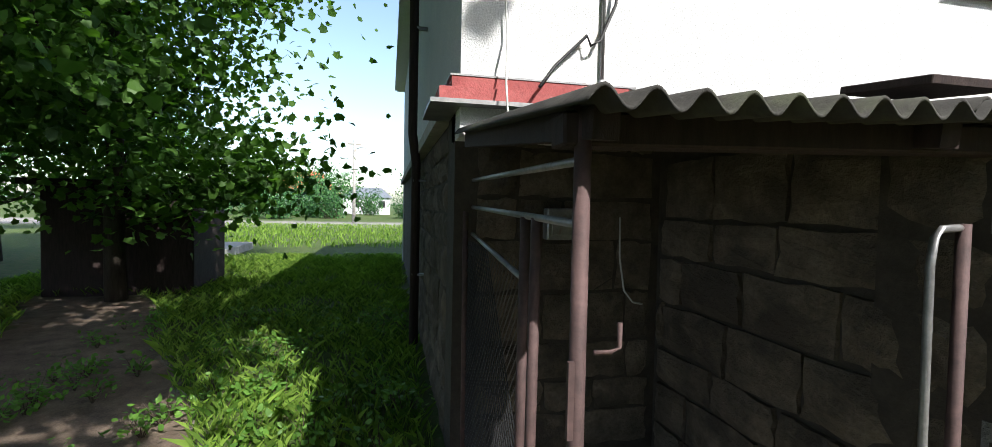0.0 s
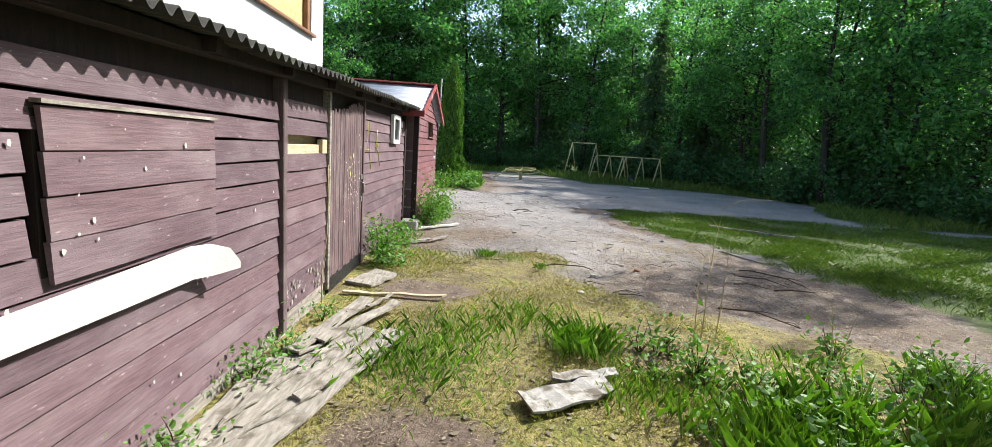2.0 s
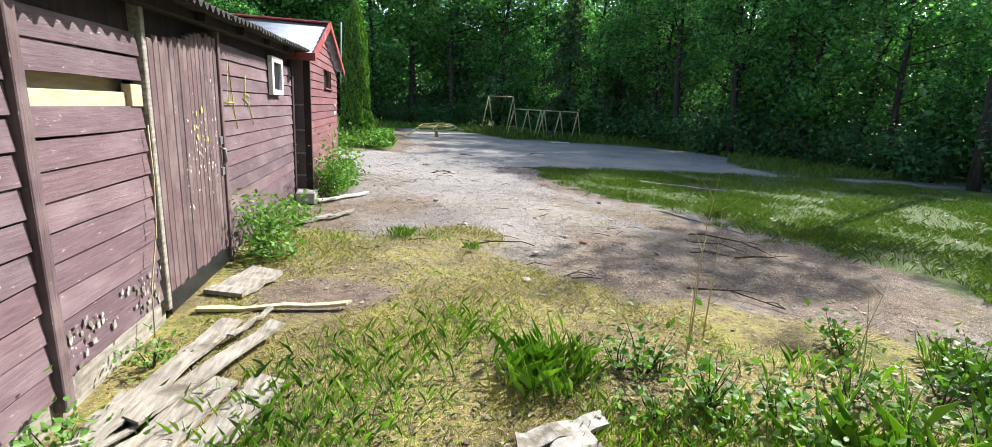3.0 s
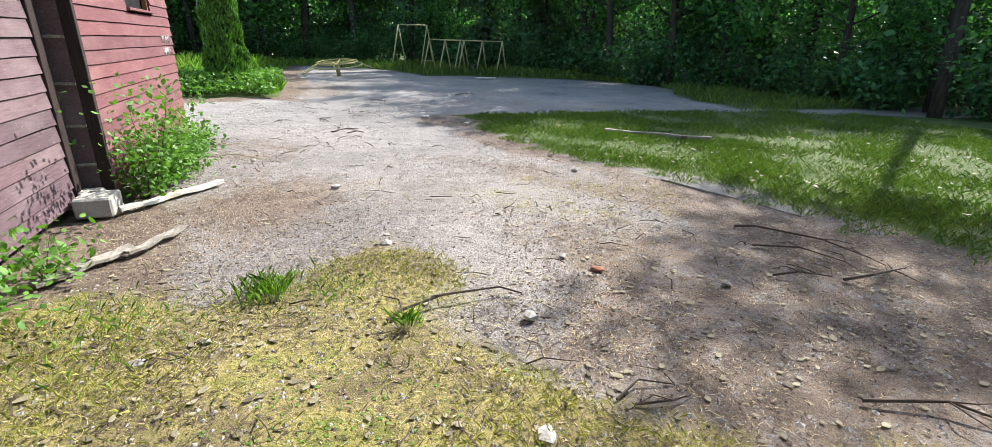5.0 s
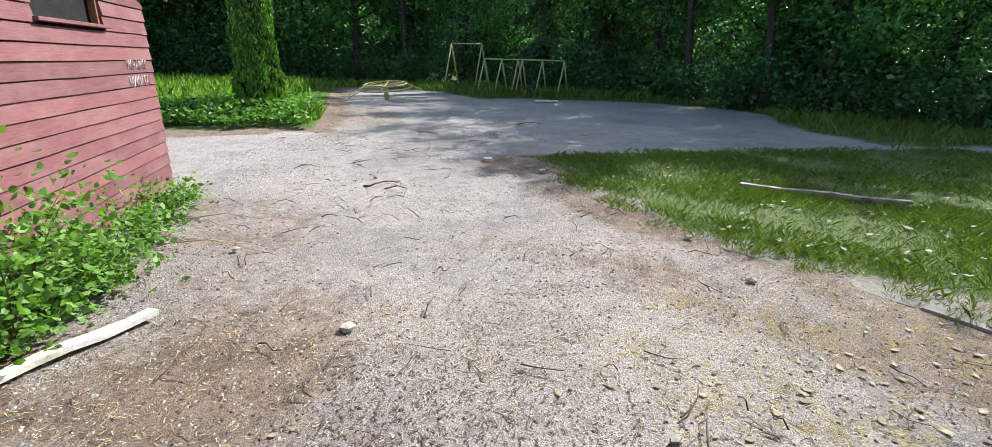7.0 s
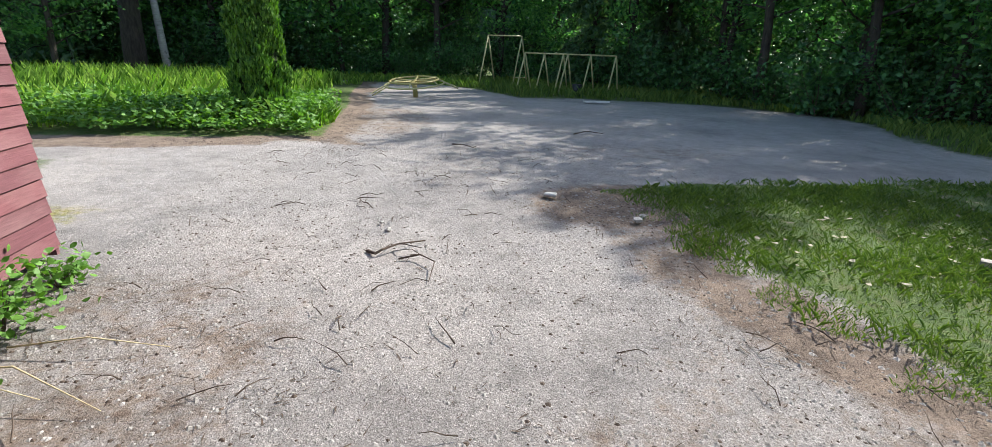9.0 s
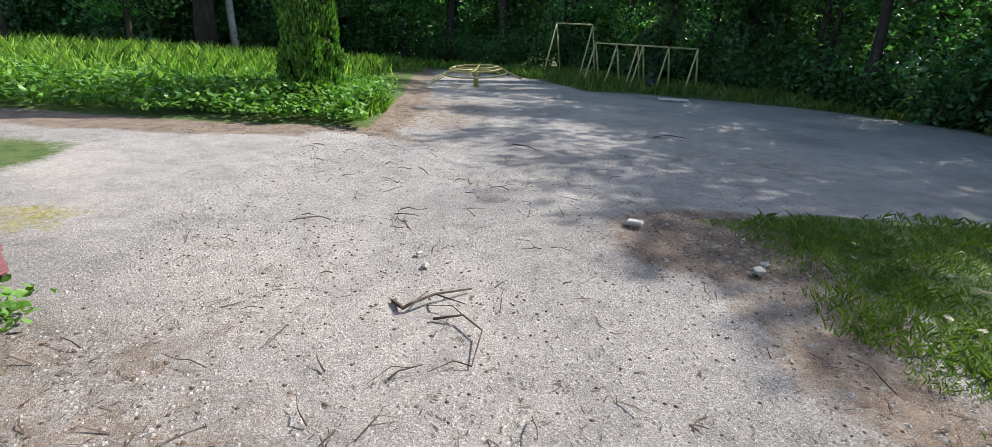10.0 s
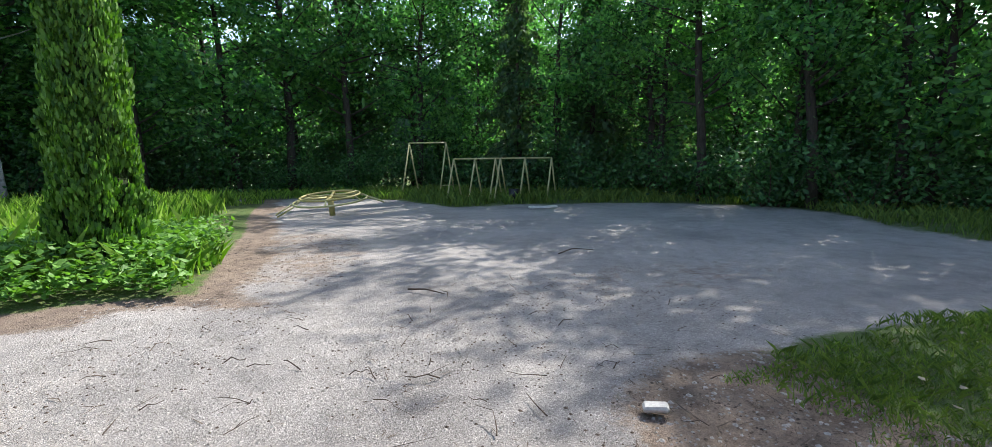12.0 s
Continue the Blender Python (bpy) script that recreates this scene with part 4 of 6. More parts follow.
# scratches and spray marks
SIGNS = {"N": [[(0, 0), (0, 1)], [(0, 0.5), (0.7, 0.5)], [(0.7, 0), (0.7, 1)]], "I": [[(0, 1), (0, 0), (0.7, 1), (0.7, 0)]],
         "K": [[(0, 0), (0, 1)], [(0.7, 1), (0, 0.5), (0.7, 0)]], "T": [[(0, 1), (0.8, 1)], [(0.4, 1), (0.4, 0)]],
         "A": [[(0, 0), (0.4, 1), (0.8, 0)], [(0.15, 0.4), (0.65, 0.4)]], "Y": [[(0, 1), (0.4, 0.45)], [(0.8, 1), (0.2, 0)]],
         "P": [[(0, 0), (0, 1), (0.6, 0.95), (0.6, 0.5), (0, 0.45)]], "-": [[(0, 0), (0, 0.9)], [(0.3, 0), (0.3, 0.9)], [(0.6, 0), (0.6, 0.9)], [(0, 0), (0.6, 0)]],
         "C": [[(0.6, 0.9), (0, 0.8), (0, 0.15), (0.6, 0)]], "/": [[(0, 0), (0.3, 1)], [(0.3, 1), (0.6, 0.1)]]}


def scratched(text, y, z, size, x, parent, material, r):
    for ch in text:
        for line in SIGNS[ch]:
            tube("scratch", [(x, y + a * size, z + b2 * size * 1.3) for a, b2 in line], r, material, parent, "", 4)
        y += size * 1.05


scratched("YKPA-KC", 11.97, 1.245, 0.066, EX + 0.018, end_shed, M_CHALK, 0.004)
scratched("NIKITA", 11.98, 1.09, 0.074, EX + 0.019, end_shed, M_CHALK, 0.005)
for pts in ([(6.3, 1.3), (6.36, 1.66), (6.46, 1.25), (6.52, 1.1)], [(6.22, 1.33), (6.44, 1.33)], [(6.78, 1.3), (6.84, 1.58)], [(6.74, 1.38), (6.92, 1.3), (7.05, 1.12)], [(6.8, 1.42), (6.95, 1.38)]):
    tube("spray_mark", [(0.02, y, z) for y, z in pts], 0.0055, M_LIME, shed, "", 4)


# ---- trees ----
def limb(rng, start, way, length, r0, steps=6, wander=0.25, rise=0.1):
    pts, rad = [Vector(start)], [r0]
    d = Vector(way).normalized()
    for k in range(steps):
        d = (d + Vector((rng.uniform(-1, 1), rng.uniform(-1, 1), rng.uniform(-1, 1) + rise)) * wander).normalized()
        pts.append(pts[-1] + d * (length / steps))
        rad.append(r0 * (1 - 0.85 * (k + 1) / steps))
    return pts, rad


def broad_tree(name, height, spread, bare, leaves, leaf, seed, label, r0=0.16, material=None, bark=None, shape="rhomb", clumps=60, group="forest trees"):
    """A leafy tree: bent trunk, limbs, and leaves in loose clumps about the limbs."""
    rng, nr = random.Random(seed), np.random.default_rng(seed)
    tree = thing(name, label, "tree", group)
    pts, rad = limb(rng, (0, 0, -0.1), (0, 0, 1), height * 0.92, r0, 9, 0.06, 0.5)
    trunk = [tube_mesh(pts, rad, 9)]
    tips = []
    n = int(height * 2.2)
    for k in range(n):
        t = bare / height + (1 - bare / height) * (k + rng.random()) / n
        q = t * (len(pts) - 1)
        i = min(int(q), len(pts) - 2)
        p = pts[i].lerp(pts[i + 1], q - i)
        a = rng.uniform(0, 2 * math.pi)
        reach = spread * (0.45 + 0.75 * math.sin(math.pi * min(1, 0.18 + 0.8 * (1 - t)))) * rng.uniform(0.55, 1.1)
        lp, lr = limb(rng, p, (math.cos(a), math.sin(a), 0.35), reach, max(0.012, rad[i] * 0.35), 5, 0.22, 0.15)
        trunk.append(tube_mesh(lp, lr, 5))
        tips += lp[2:]
    v, f = join(trunk)
    link_mesh("trunk", v, f, bark or M_BARK, tree, "", True)
    tips = np.array([tuple(t) for t in tips])
    pick = tips[nr.integers(0, len(tips), clumps)] + nr.normal(size=(clumps, 3)) * np.array([0.35, 0.35, 0.25]) * spread * 0.22
    size = nr.uniform(0.25, 0.75, clumps) * spread * 0.3
    which = nr.integers(0, clumps, leaves)
    c = pick[which] + nr.normal(size=(leaves, 3)) * (size[which])[:, None] * np.array([1, 1, 0.55])
    c = c[c[:, 2] > 0.25]
    leaf_cloud("crown", c, leaf, material or M_FOREST, tree, "", shape, 0.45, nr)
    return tree


def spruce_tree(name, height, spread, bare, seed, label):
    """A spruce: straight trunk and whorls of hanging fronds."""
    rng, nr = random.Random(seed), np.random.default_rng(seed)
    tree = thing(name, label, "tree", "forest trees")
    pts, rad = limb(rng, (0, 0, -0.1), (0, 0, 1), height, 0.17, 8, 0.015, 0.6)
    trunk, c = [tube_mesh(pts, rad, 8)], []
    z = bare
    while z < height - 0.3:
        r = spread * (1 - z / height) ** 0.8 * rng.uniform(0.8, 1.1) + 0.15
        for k in range(7):
            a = rng.uniform(0, 2 * math.pi)
            n = int(r * 24) + 4
            s = nr.uniform(0.12, 1, n)
            side = nr.normal(size=n) * 0.2 * (1.15 - s)
            c.append(np.column_stack([np.cos(a) * s * r - np.sin(a) * side * r, np.sin(a) * s * r + np.cos(a) * side * r, z - 0.35 * s * s * r + nr.normal(size=n) * 0.08 - np.abs(nr.normal(size=n)) * 0.16]))
            trunk.append(tube_mesh([(0, 0, z), (math.cos(a) * r * 0.5, math.sin(a) * r * 0.5, z - 0.08 * r), (math.cos(a) * r, math.sin(a) * r, z - 0.35 * r)], [0.025, 0.016, 0.006], 4))
        z += rng.uniform(0.36, 0.55)
    v, f = join(trunk)
    link_mesh("trunk", v, f, M_BARK, tree, "", True)
    leaf_cloud("crown", np.concatenate(c), 0.3, M_SPRUCE, tree, "", "oval", 0.35, nr, 0.5)
    return tree


def bush(name, radius, height, leaves, leaf, seed, label, material=None, shape="rhomb", group="undergrowth"):
    rng, nr = random.Random(seed), np.random.default_rng(seed)
    ob = thing(name, label, "bush", group)
    stems, tips = [], []
    for k in range(14):
        a = rng.uniform(0, 2 * math.pi)
        lp, lr = limb(rng, (rng.uniform(-0.2, 0.2) * radius, rng.uniform(-0.2, 0.2) * radius, -0.08), (math.cos(a) * 0.7, math.sin(a) * 0.7, 1), height * rng.uniform(0.6, 1.05), 0.02, 5, 0.2, 0.1)
        stems.append(tube_mesh(lp, lr, 4))
        tips += [tuple(p) for p in lp[1:]]
    v, f = join(stems)
    tagged(link_mesh("stem", v, f, M_TWIG, ob), kind="stuff")
    tips = np.array(tips)
    c = tips[nr.integers(0, len(tips), leaves)] + nr.normal(size=(leaves, 3)) * np.array([0.2, 0.2, 0.16]) * radius
    c = c[c[:, 2] > 0.02]
    leaf_cloud("foliage", c, leaf, material or M_UNDER, ob, "", shape, 0.5, nr)
    return ob


LAB_B = "tall leafy woodland tree with a dark slender trunk"
kinds = [broad_tree("woodland_tree", 13 + 1.2 * k, 3.4 + 0.3 * (k % 2), 1.6 + 0.9 * k, 8500, 0.22, 31 + k, LAB_B, 0.15 + 0.03 * k, clumps=95 + 10 * k) for k in range(4)]
spruces = [spruce_tree("spruce", 14 + 3 * k, 2.5 + 0.3 * k, 1.0 + 0.9 * k, 51 + k, "tall dark green spruce at the wood's edge") for k in range(2)]
bushes = [bush("undergrowth_bush", 1.3 + 0.35 * k, 1.7 + 0.7 * k, 1500 + 400 * k, 0.17, 61 + k, "leafy green bush at the edge of the wood") for k in range(3)]
used = {}


def plant(ob, x, y, turn, s):
    m = pose(x, y, 0, 0, 0, turn)
    if ob.name not in used:
        used[ob.name] = True
        ob.matrix_basis = m
        ob.scale = (s, s, s)
        return ob
    c = copy_thing(ob, m)
    c.scale = (s, s, s)
    return c


EDGE = [(-30, 37), (-8, 36), (0, 37.5), (8, 38), (11.5, 34.5), (13.6, 29), (15.2, 24), (16.5, 19), (17.4, 13), (17.6, 5), (17.6, -8)]


def along_edge(step, back, jitter, rng):
    """Places along the wood's edge, set back from it."""
    out, rest = [], 0.0
    for (xa, ya), (xb, yb) in zip(EDGE, EDGE[1:]):
        d = Vector((xb - xa, yb - ya))
        n = Vector((-d.y, d.x)).normalized()
        t = rest
        while t < d.length:
            p = Vector((xa, ya)) + d.normalized() * t + n * (back + rng.uniform(-jitter, jitter)) + d.normalized() * rng.uniform(-jitter, jitter) * 0.6
            out.append((p.x, p.y))
            t += step
        rest = t - d.length
    return out


rng = random.Random(77)
for row, (back, step, conifers) in enumerate(((0.6, 3.0, 0.15), (4.5, 3.3, 0.35), (9.5, 4.2, 0.6), (15, 3.2, 0.92))):
    for x, y in along_edge(step, back, 0.9, rng):
        low = x > 12 and y < 16
        if row == 3 and low:
            continue
        k = rng.choice((0, 1)) + 4 if rng.random() < conifers else rng.choice((0, 0, 1, 1, 2, 3)) if row == 0 else rng.randrange(4)
        tall = (11.7, 13.4, 14.8, 16.2)[row] * rng.uniform(0.93, 1.05) if x > 9 else rng.uniform(14, 18) + 2.5 * (row > 1)
        if x > 12 and y < 17.5:
            tall *= (0.8 if y > 13.5 else 0.56) if row == 0 else 0.72
        if x < 9 and row >= 2 and int(x * 5 + y * 11) % 3:
            rng.uniform(0, 360)
            continue
        if row >= 2 and x > 12 and int(x * 7 + y * 13) % 2:
            rng.uniform(0, 360)
            continue
        plant((kinds + spruces)[k], x, y, rng.uniform(0, 360), tall / (13, 14.2, 15.4, 16.6, 14, 17)[k])
for row, (back, step) in enumerate(((0.0, 2.1), (3.0, 3.0), (8.0, 3.4), (13.0, 3.2))):
    for x, y in along_edge(step, back, 0.7, rng):
        plant(bushes[rng.randrange(3) if row == 0 else 1 + rng.randrange(2)], x, y, rng.uniform(0, 360), rng.uniform(0.65, 1.15) if row == 0 else rng.uniform(1.1, 1.8) + 0.5 * (row == 3))
old = broad_tree("forked_tree", 15, 4.0, 4.5, 6000, 0.24, 95, "big old tree with a thick dark trunk", 0.46)
old.location = (-7.9, 33.6, 0)
birch = broad_tree("pale_trunked_tree", 15, 3.2, 5.0, 5000, 0.24, 90, "tall tree with a pale smooth trunk", 0.17, bark=M_BIRCH)
birch.location = (-7.0, 34.4, 0)


for x, y, k, s in ((-8.8, 29.8, 0, 0.72), (-11.6, 28.2, 1, 0.66), (-6.4, 38.5, 0, 0.9), (15.2, 26.6, 1, 0.82), (16.4, 22.0, 1, 0.8), (13.4, 31.2, 1, 0.88), (18.9, 17.6, 2, 0.78), (19.6, 15.0, 1, 0.5), (16.4, 39, 3, 0.95), (18.2, 42, 2, 1.05), (9.4, 41.5, 2, 1.1), (11.6, 43, 3, 1.1)):
    plant(kinds[k], x, y, x * 31, s)


# added trees whose high crowns drop shade patches on drive and turf
shade_tree = broad_tree("woodland_tree", 13.8, 1.7, 10.4, 1300, 0.22, 97, "very tall slender tree with a high crown, added to cast shade", 0.16, clumps=60)
shade_tree.location = (16.6, 11.9, 0)
copy_thing(shade_tree, pose(17.0, 19.5, 0, 0, 0, 80))


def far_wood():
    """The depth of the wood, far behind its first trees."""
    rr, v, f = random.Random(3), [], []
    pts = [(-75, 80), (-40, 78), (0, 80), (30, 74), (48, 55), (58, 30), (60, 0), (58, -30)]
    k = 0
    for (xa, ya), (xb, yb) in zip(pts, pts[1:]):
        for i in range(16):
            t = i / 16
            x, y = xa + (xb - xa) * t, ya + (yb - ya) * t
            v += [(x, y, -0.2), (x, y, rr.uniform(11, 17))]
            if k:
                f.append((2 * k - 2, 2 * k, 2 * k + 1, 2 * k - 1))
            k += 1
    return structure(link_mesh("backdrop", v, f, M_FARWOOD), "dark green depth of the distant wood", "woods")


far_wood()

# ---- the clipped conifer and its bed ----
def columnar(x, y):
    nr = np.random.default_rng(14)
    ob = thing("columnar_thuja", "narrow tall yellow-green conifer in a weedy bed", "tree", at=(x, y, 0))
    v, f = tube_mesh([(0, 0, -0.05), (0, 0, 1), (0.02, 0, 4)], [0.09, 0.07, 0.02], 8)
    link_mesh("trunk", v, f, M_BARK, ob, "", True)
    tufts, each = 1500, 26
    n = tufts * each
    tz = 0.15 + 4.3 * nr.random(tufts) ** 0.95
    ta = nr.uniform(0, 2 * math.pi, tufts)
    tr = np.interp(tz, [0.15, 0.5, 1.5, 3.2, 4.1, 4.45], [0.52, 0.6, 0.56, 0.43, 0.28, 0.08]) * (1 + 0.08 * np.sin(ta * 5 + tz * 2.2) + 0.06 * np.sin(ta * 3 - tz * 5.1)) * nr.uniform(0.86, 1.06, tufts)
    lift = np.tile(np.linspace(-1, 1, each), tufts)
    z = np.repeat(tz, each) + lift * 0.09 + nr.normal(0, 0.02, n)
    a = np.repeat(ta, each) + nr.normal(0, 0.075, n) / np.maximum(0.3, np.repeat(tr, each) * 1.4)
    r = np.repeat(tr, each) + 0.03 * lift - 0.07 * lift * lift + nr.normal(0, 0.018, n)
    c = np.column_stack([r * np.cos(a), r * np.sin(a), z])
    up = np.column_stack([np.cos(a), np.sin(a), np.zeros(n)])
    tang = np.column_stack([-np.sin(a), np.cos(a), np.zeros(n)])
    nrm = tang * nr.normal(size=n)[:, None] + up * nr.normal(0.5, 0.5, n)[:, None]
    nrm /= np.linalg.norm(nrm, axis=1)[:, None]
    w = np.array([0, 0, 1.0]) + up * nr.uniform(0.1, 0.9, n)[:, None] + tang * nr.normal(0, 0.35, n)[:, None]
    w -= nrm * (w * nrm).sum(1)[:, None]
    w /= np.linalg.norm(w, axis=1)[:, None]
    u = np.cross(w, nrm)
    s = nr.uniform(0.05, 0.1, n)[:, None]
    out = [(0, -0.5), (0.3, -0.1), (0.22, 0.1), (0.28, 0.3), (0, 0.6), (-0.28, 0.3), (-0.22, 0.1), (-0.3, -0.1)]
    verts = np.stack([c + s * (p * u + q * w) for p, q in out], 1).reshape(-1, 3)
    link_mesh("foliage", verts.tolist(), np.arange(n * 8).reshape(n, 8).tolist(), M_THUJA, ob)
    # solid filler core, coloured dark to paint shade behind the foliage
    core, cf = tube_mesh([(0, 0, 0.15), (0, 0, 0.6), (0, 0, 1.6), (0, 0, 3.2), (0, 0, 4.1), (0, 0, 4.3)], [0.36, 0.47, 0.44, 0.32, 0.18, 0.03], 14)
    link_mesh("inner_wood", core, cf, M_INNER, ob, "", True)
    return ob


columnar(0.08, 19.35).scale = (0.8, 0.8, 1.0)
nr = np.random.default_rng(100)


def scatter(n, lo, hi, keep):
    p = np.column_stack([nr.uniform(lo[0], hi[0], n), nr.uniform(lo[1], hi[1], n)])
    return p[keep(p[:, 0], p[:, 1])]


def hazard(p, power=1.0):
    """Thins places out to clumps."""
    return p[nr.random(len(p)) < np.clip(0.5 + 0.75 * waves(p[:, 0], p[:, 1], 2.6, 6) + 0.3 * waves(p[:, 0], p[:, 1], 7.1, 8), 0.05, 1) ** power]


in_bed = lambda x, y: (x < 1.25 + 0.12 * np.sin(y * 3)) & (y > 17.75 - 0.05 * x + 0.1 * np.sin(x * 4))
p = scatter(20000, (-8, 17.6), (1.4, 21.5), in_bed)
hgt = 0.08 + 0.42 * nr.random(len(p)) * np.clip((p[:, 1] - 17.5) * 1.1, 0.35, 1)
weed = leaf_cloud("ground_cover", np.column_stack([p, hgt]), 0.11, M_WEED, None, "", "oval", 0.7, nr)
tagged(weed, "dense bright green leafy weeds filling the bed", "weeds", "", "stuff")
p = hazard(scatter(22000, (-16, 18.4), (1.1, 31), lambda x, y: in_bed(x, y) & (x < 0.35 + 0.45 * waves(x, y, 2.2, 7) + nr.normal(0, 0.2, len(x)))), 0.6)
blades("tall_grass", p, nr.uniform(0.25, 0.75, len(p)) * np.clip((p[:, 1] - 17.6) * 0.7, 0.4, 1), M_GRASS, "tall sunlit meadow grass behind the weeds", "grass", 0.4, 0.012, nr)
p = scatter(500, (0.7, 18.2), (1.55, 20.4), in_bed)
blades("grass_tuft", p, nr.uniform(0.12, 0.4, len(p)), M_GRASS, "long grass at the corner of the bed", "grass", 0.6, 0.008, nr)

# ---- grass of the yard ----
p = hazard(scatter(150000, (4.4, 0), (15, 14.2), lambda x, y: (x > island_edge(y) - 0.15 + 0.25 * np.sin(y * 5)) & (y < np.interp(x, [4, 10, 13, 17], [14.15, 13.9, 13.4, 11.8]) + 0.12 * np.sin(x * 3))), 0.8)
blades("lawn_grass", p, nr.uniform(0.02, 0.085, len(p)), M_LAWN, "thin trodden grass of the green island", "grass", 0.9, 0.0042, nr)
p = hazard(scatter(70000, (4.6, 6.5), (8.5, 13.9), lambda x, y: x > island_edge(y) - 0.3 + 0.3 * np.sin(y * 4) * np.sin(y * 11)), 0.3)
blades("lawn_grass", p, nr.uniform(0.012, 0.04, len(p)), M_LAWN, "short sparse grass at the edge of the island", "grass", 0.9, 0.0024, nr)
p = hazard(scatter(26000, (2.2, 0.8), (6.0, 4.4), lambda x, y: (y < 3.9 + 0.3 * np.sin(x * 4)) & (x > 2.5 + 0.35 * waves(x, y, 3.1, 9) + nr.normal(0, 0.12, len(x)))), 1.3)
blades("tall_grass", p, nr.uniform(0.12, 0.46, len(p)) * np.clip(0.6 + 0.4 * waves(p[:, 0], p[:, 1], 2.1, 5), 0.3, 1) * np.clip((4.6 - p[:, 1]) * 0.6, 0.3, 1), M_GRASS, "lush tall grass tufts beside the drive", "grass", 0.5, 0.0017, nr)
p = hazard(scatter(45000, (0.2, 0.6), (3.6, 7.4), lambda x, y: (zones(x, y)[1] > 0.45) & (zones(x, y)[0] < 0.6)), 1.2)
blades("dry_grass", p, nr.uniform(0.01, 0.04, len(p)), M_GRASS_DRY, "short yellowish grass on the moss", "grass", 1.0, 0.0016, nr)
for cx, cy, r, h, n in ((1.5, 7.05, 0.14, 0.12, 260), (2.2, 6.45, 0.05, 0.12, 60), (1.25, 4.1, 0.4, 0.13, 500), (1.0, 3.6, 0.4, 0.15, 500), (1.8, 4.6, 0.35, 0.12, 400), (2.25, 4.0, 0.22, 0.24, 420), (0.75, 6.8, 0.4, 0.08, 220), (1.2, 3.5, 0.5, 0.07, 700), (1.85, 6.95, 0.22, 0.06, 220)):
    n = int(n * 1.0)
    q = np.column_stack([nr.normal(cx, r * 0.6, n), nr.normal(cy, r * 0.6, n)])
    blades("grass_tuft", q, nr.uniform(0.4, 1, n) * h * 0.85, M_GRASS, "bright green grass tuft growing through moss", "grass", 0.6, 0.001, nr)
p = hazard(scatter(70000, (-14, -8), (-1.9, -0.9), lambda x, y: zones(x, y)[0] > 0.35), 0.5)
blades("alley_grass", p, nr.uniform(0.04, 0.16, len(p)), M_GRASS, "fresh green grass along the house side", "grass", 0.8, 0.0032, nr)
p = scatter(5000, (-36, -12), (-17, 0), lambda x, y: x < 0)
blades("alley_grass", p, nr.uniform(0.08, 0.25, len(p)), M_GRASS, "distant sunny grass beside the house", "grass", 0.6, 0.02, nr)
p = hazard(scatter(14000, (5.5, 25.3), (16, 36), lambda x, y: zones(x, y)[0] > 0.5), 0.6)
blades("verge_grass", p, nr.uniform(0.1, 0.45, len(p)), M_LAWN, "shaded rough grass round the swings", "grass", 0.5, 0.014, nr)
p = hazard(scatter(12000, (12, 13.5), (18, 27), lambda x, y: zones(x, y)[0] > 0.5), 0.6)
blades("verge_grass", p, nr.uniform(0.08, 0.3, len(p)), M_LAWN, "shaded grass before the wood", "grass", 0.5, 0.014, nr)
p = scatter(8000, (-14, 31), (7, 37), lambda x, y: zones(x, y)[0] > 0.5)
blades("verge_grass", p, nr.uniform(0.1, 0.4, len(p)), M_GRASS, "shaded grass below the far trees", "grass", 0.5, 0.016, nr)


def weed_plant(x, y, h, spread, n, leaf, seed, label, material=None):
    nr2, rr = np.random.default_rng(seed), random.Random(seed)
    ob = thing("weed", label, "weed", "weeds along the shed", (x, y, 0))
    stems, c = [], []
    for k in range(7):
        a = rr.uniform(0, 6.28)
        lp, lr = limb(rr, (0, 0, -0.06), (math.cos(a) * 0.5, math.sin(a) * 0.5, 1), h * rr.uniform(0.5, 1.1), 0.006, 5, 0.15, 0.1)
        stems.append(tube_mesh(lp, lr, 4))
        c += [tuple(q) for q in lp[1:]]
    v, f = join(stems)
    tagged(link_mesh("stem", v, f, M_TWIG, ob), kind="stuff")
    c = np.array(c)[nr2.integers(0, len(c), n)] + nr2.normal(size=(n, 3)) * np.array([1, 1, 0.6]) * spread * 0.35
    leaf_cloud("leaves", c[c[:, 2] > 0], leaf, material or M_WEED, ob, "", "oval", 0.6, nr2)
    return ob


for k, (x, y, h, s, n) in enumerate(((0.42, 9.3, 1.15, 0.34, 520), (0.46, 9.62, 0.8, 0.36, 420), (0.55, 9.95, 0.55, 0.34, 320), (0.42, 10.3, 0.45, 0.35, 300), (0.5, 10.9, 0.35, 0.35, 260), (0.46, 11.6, 0.32, 0.3, 240), (0.42, 12.15, 0.24, 0.24, 120),
                                     (0.22, 6.35, 0.75, 0.3, 260), (0.2, 6.9, 0.5, 0.3, 200), (0.35, 6.2, 0.35, 0.3, 180), (0.3, 7.6, 0.3, 0.3, 140),
                                     (0.12, 1.9, 0.3, 0.3, 160), (0.12, 2.5, 0.22, 0.25, 110), (0.1, 3.2, 0.3, 0.25, 120), (0.14, 3.6, 0.22, 0.25, 120), (0.16, 4.3, 0.2, 0.25, 110), (0.2, 1.4, 0.25, 0.25, 110), (0.18, 1.05, 0.2, 0.2, 90))):
    weed_plant(x, y, h, s, int(n * 2.2), 0.036 if y < 6 else 0.055, 200 + k, "leafy green weed growing along the shed's foot")
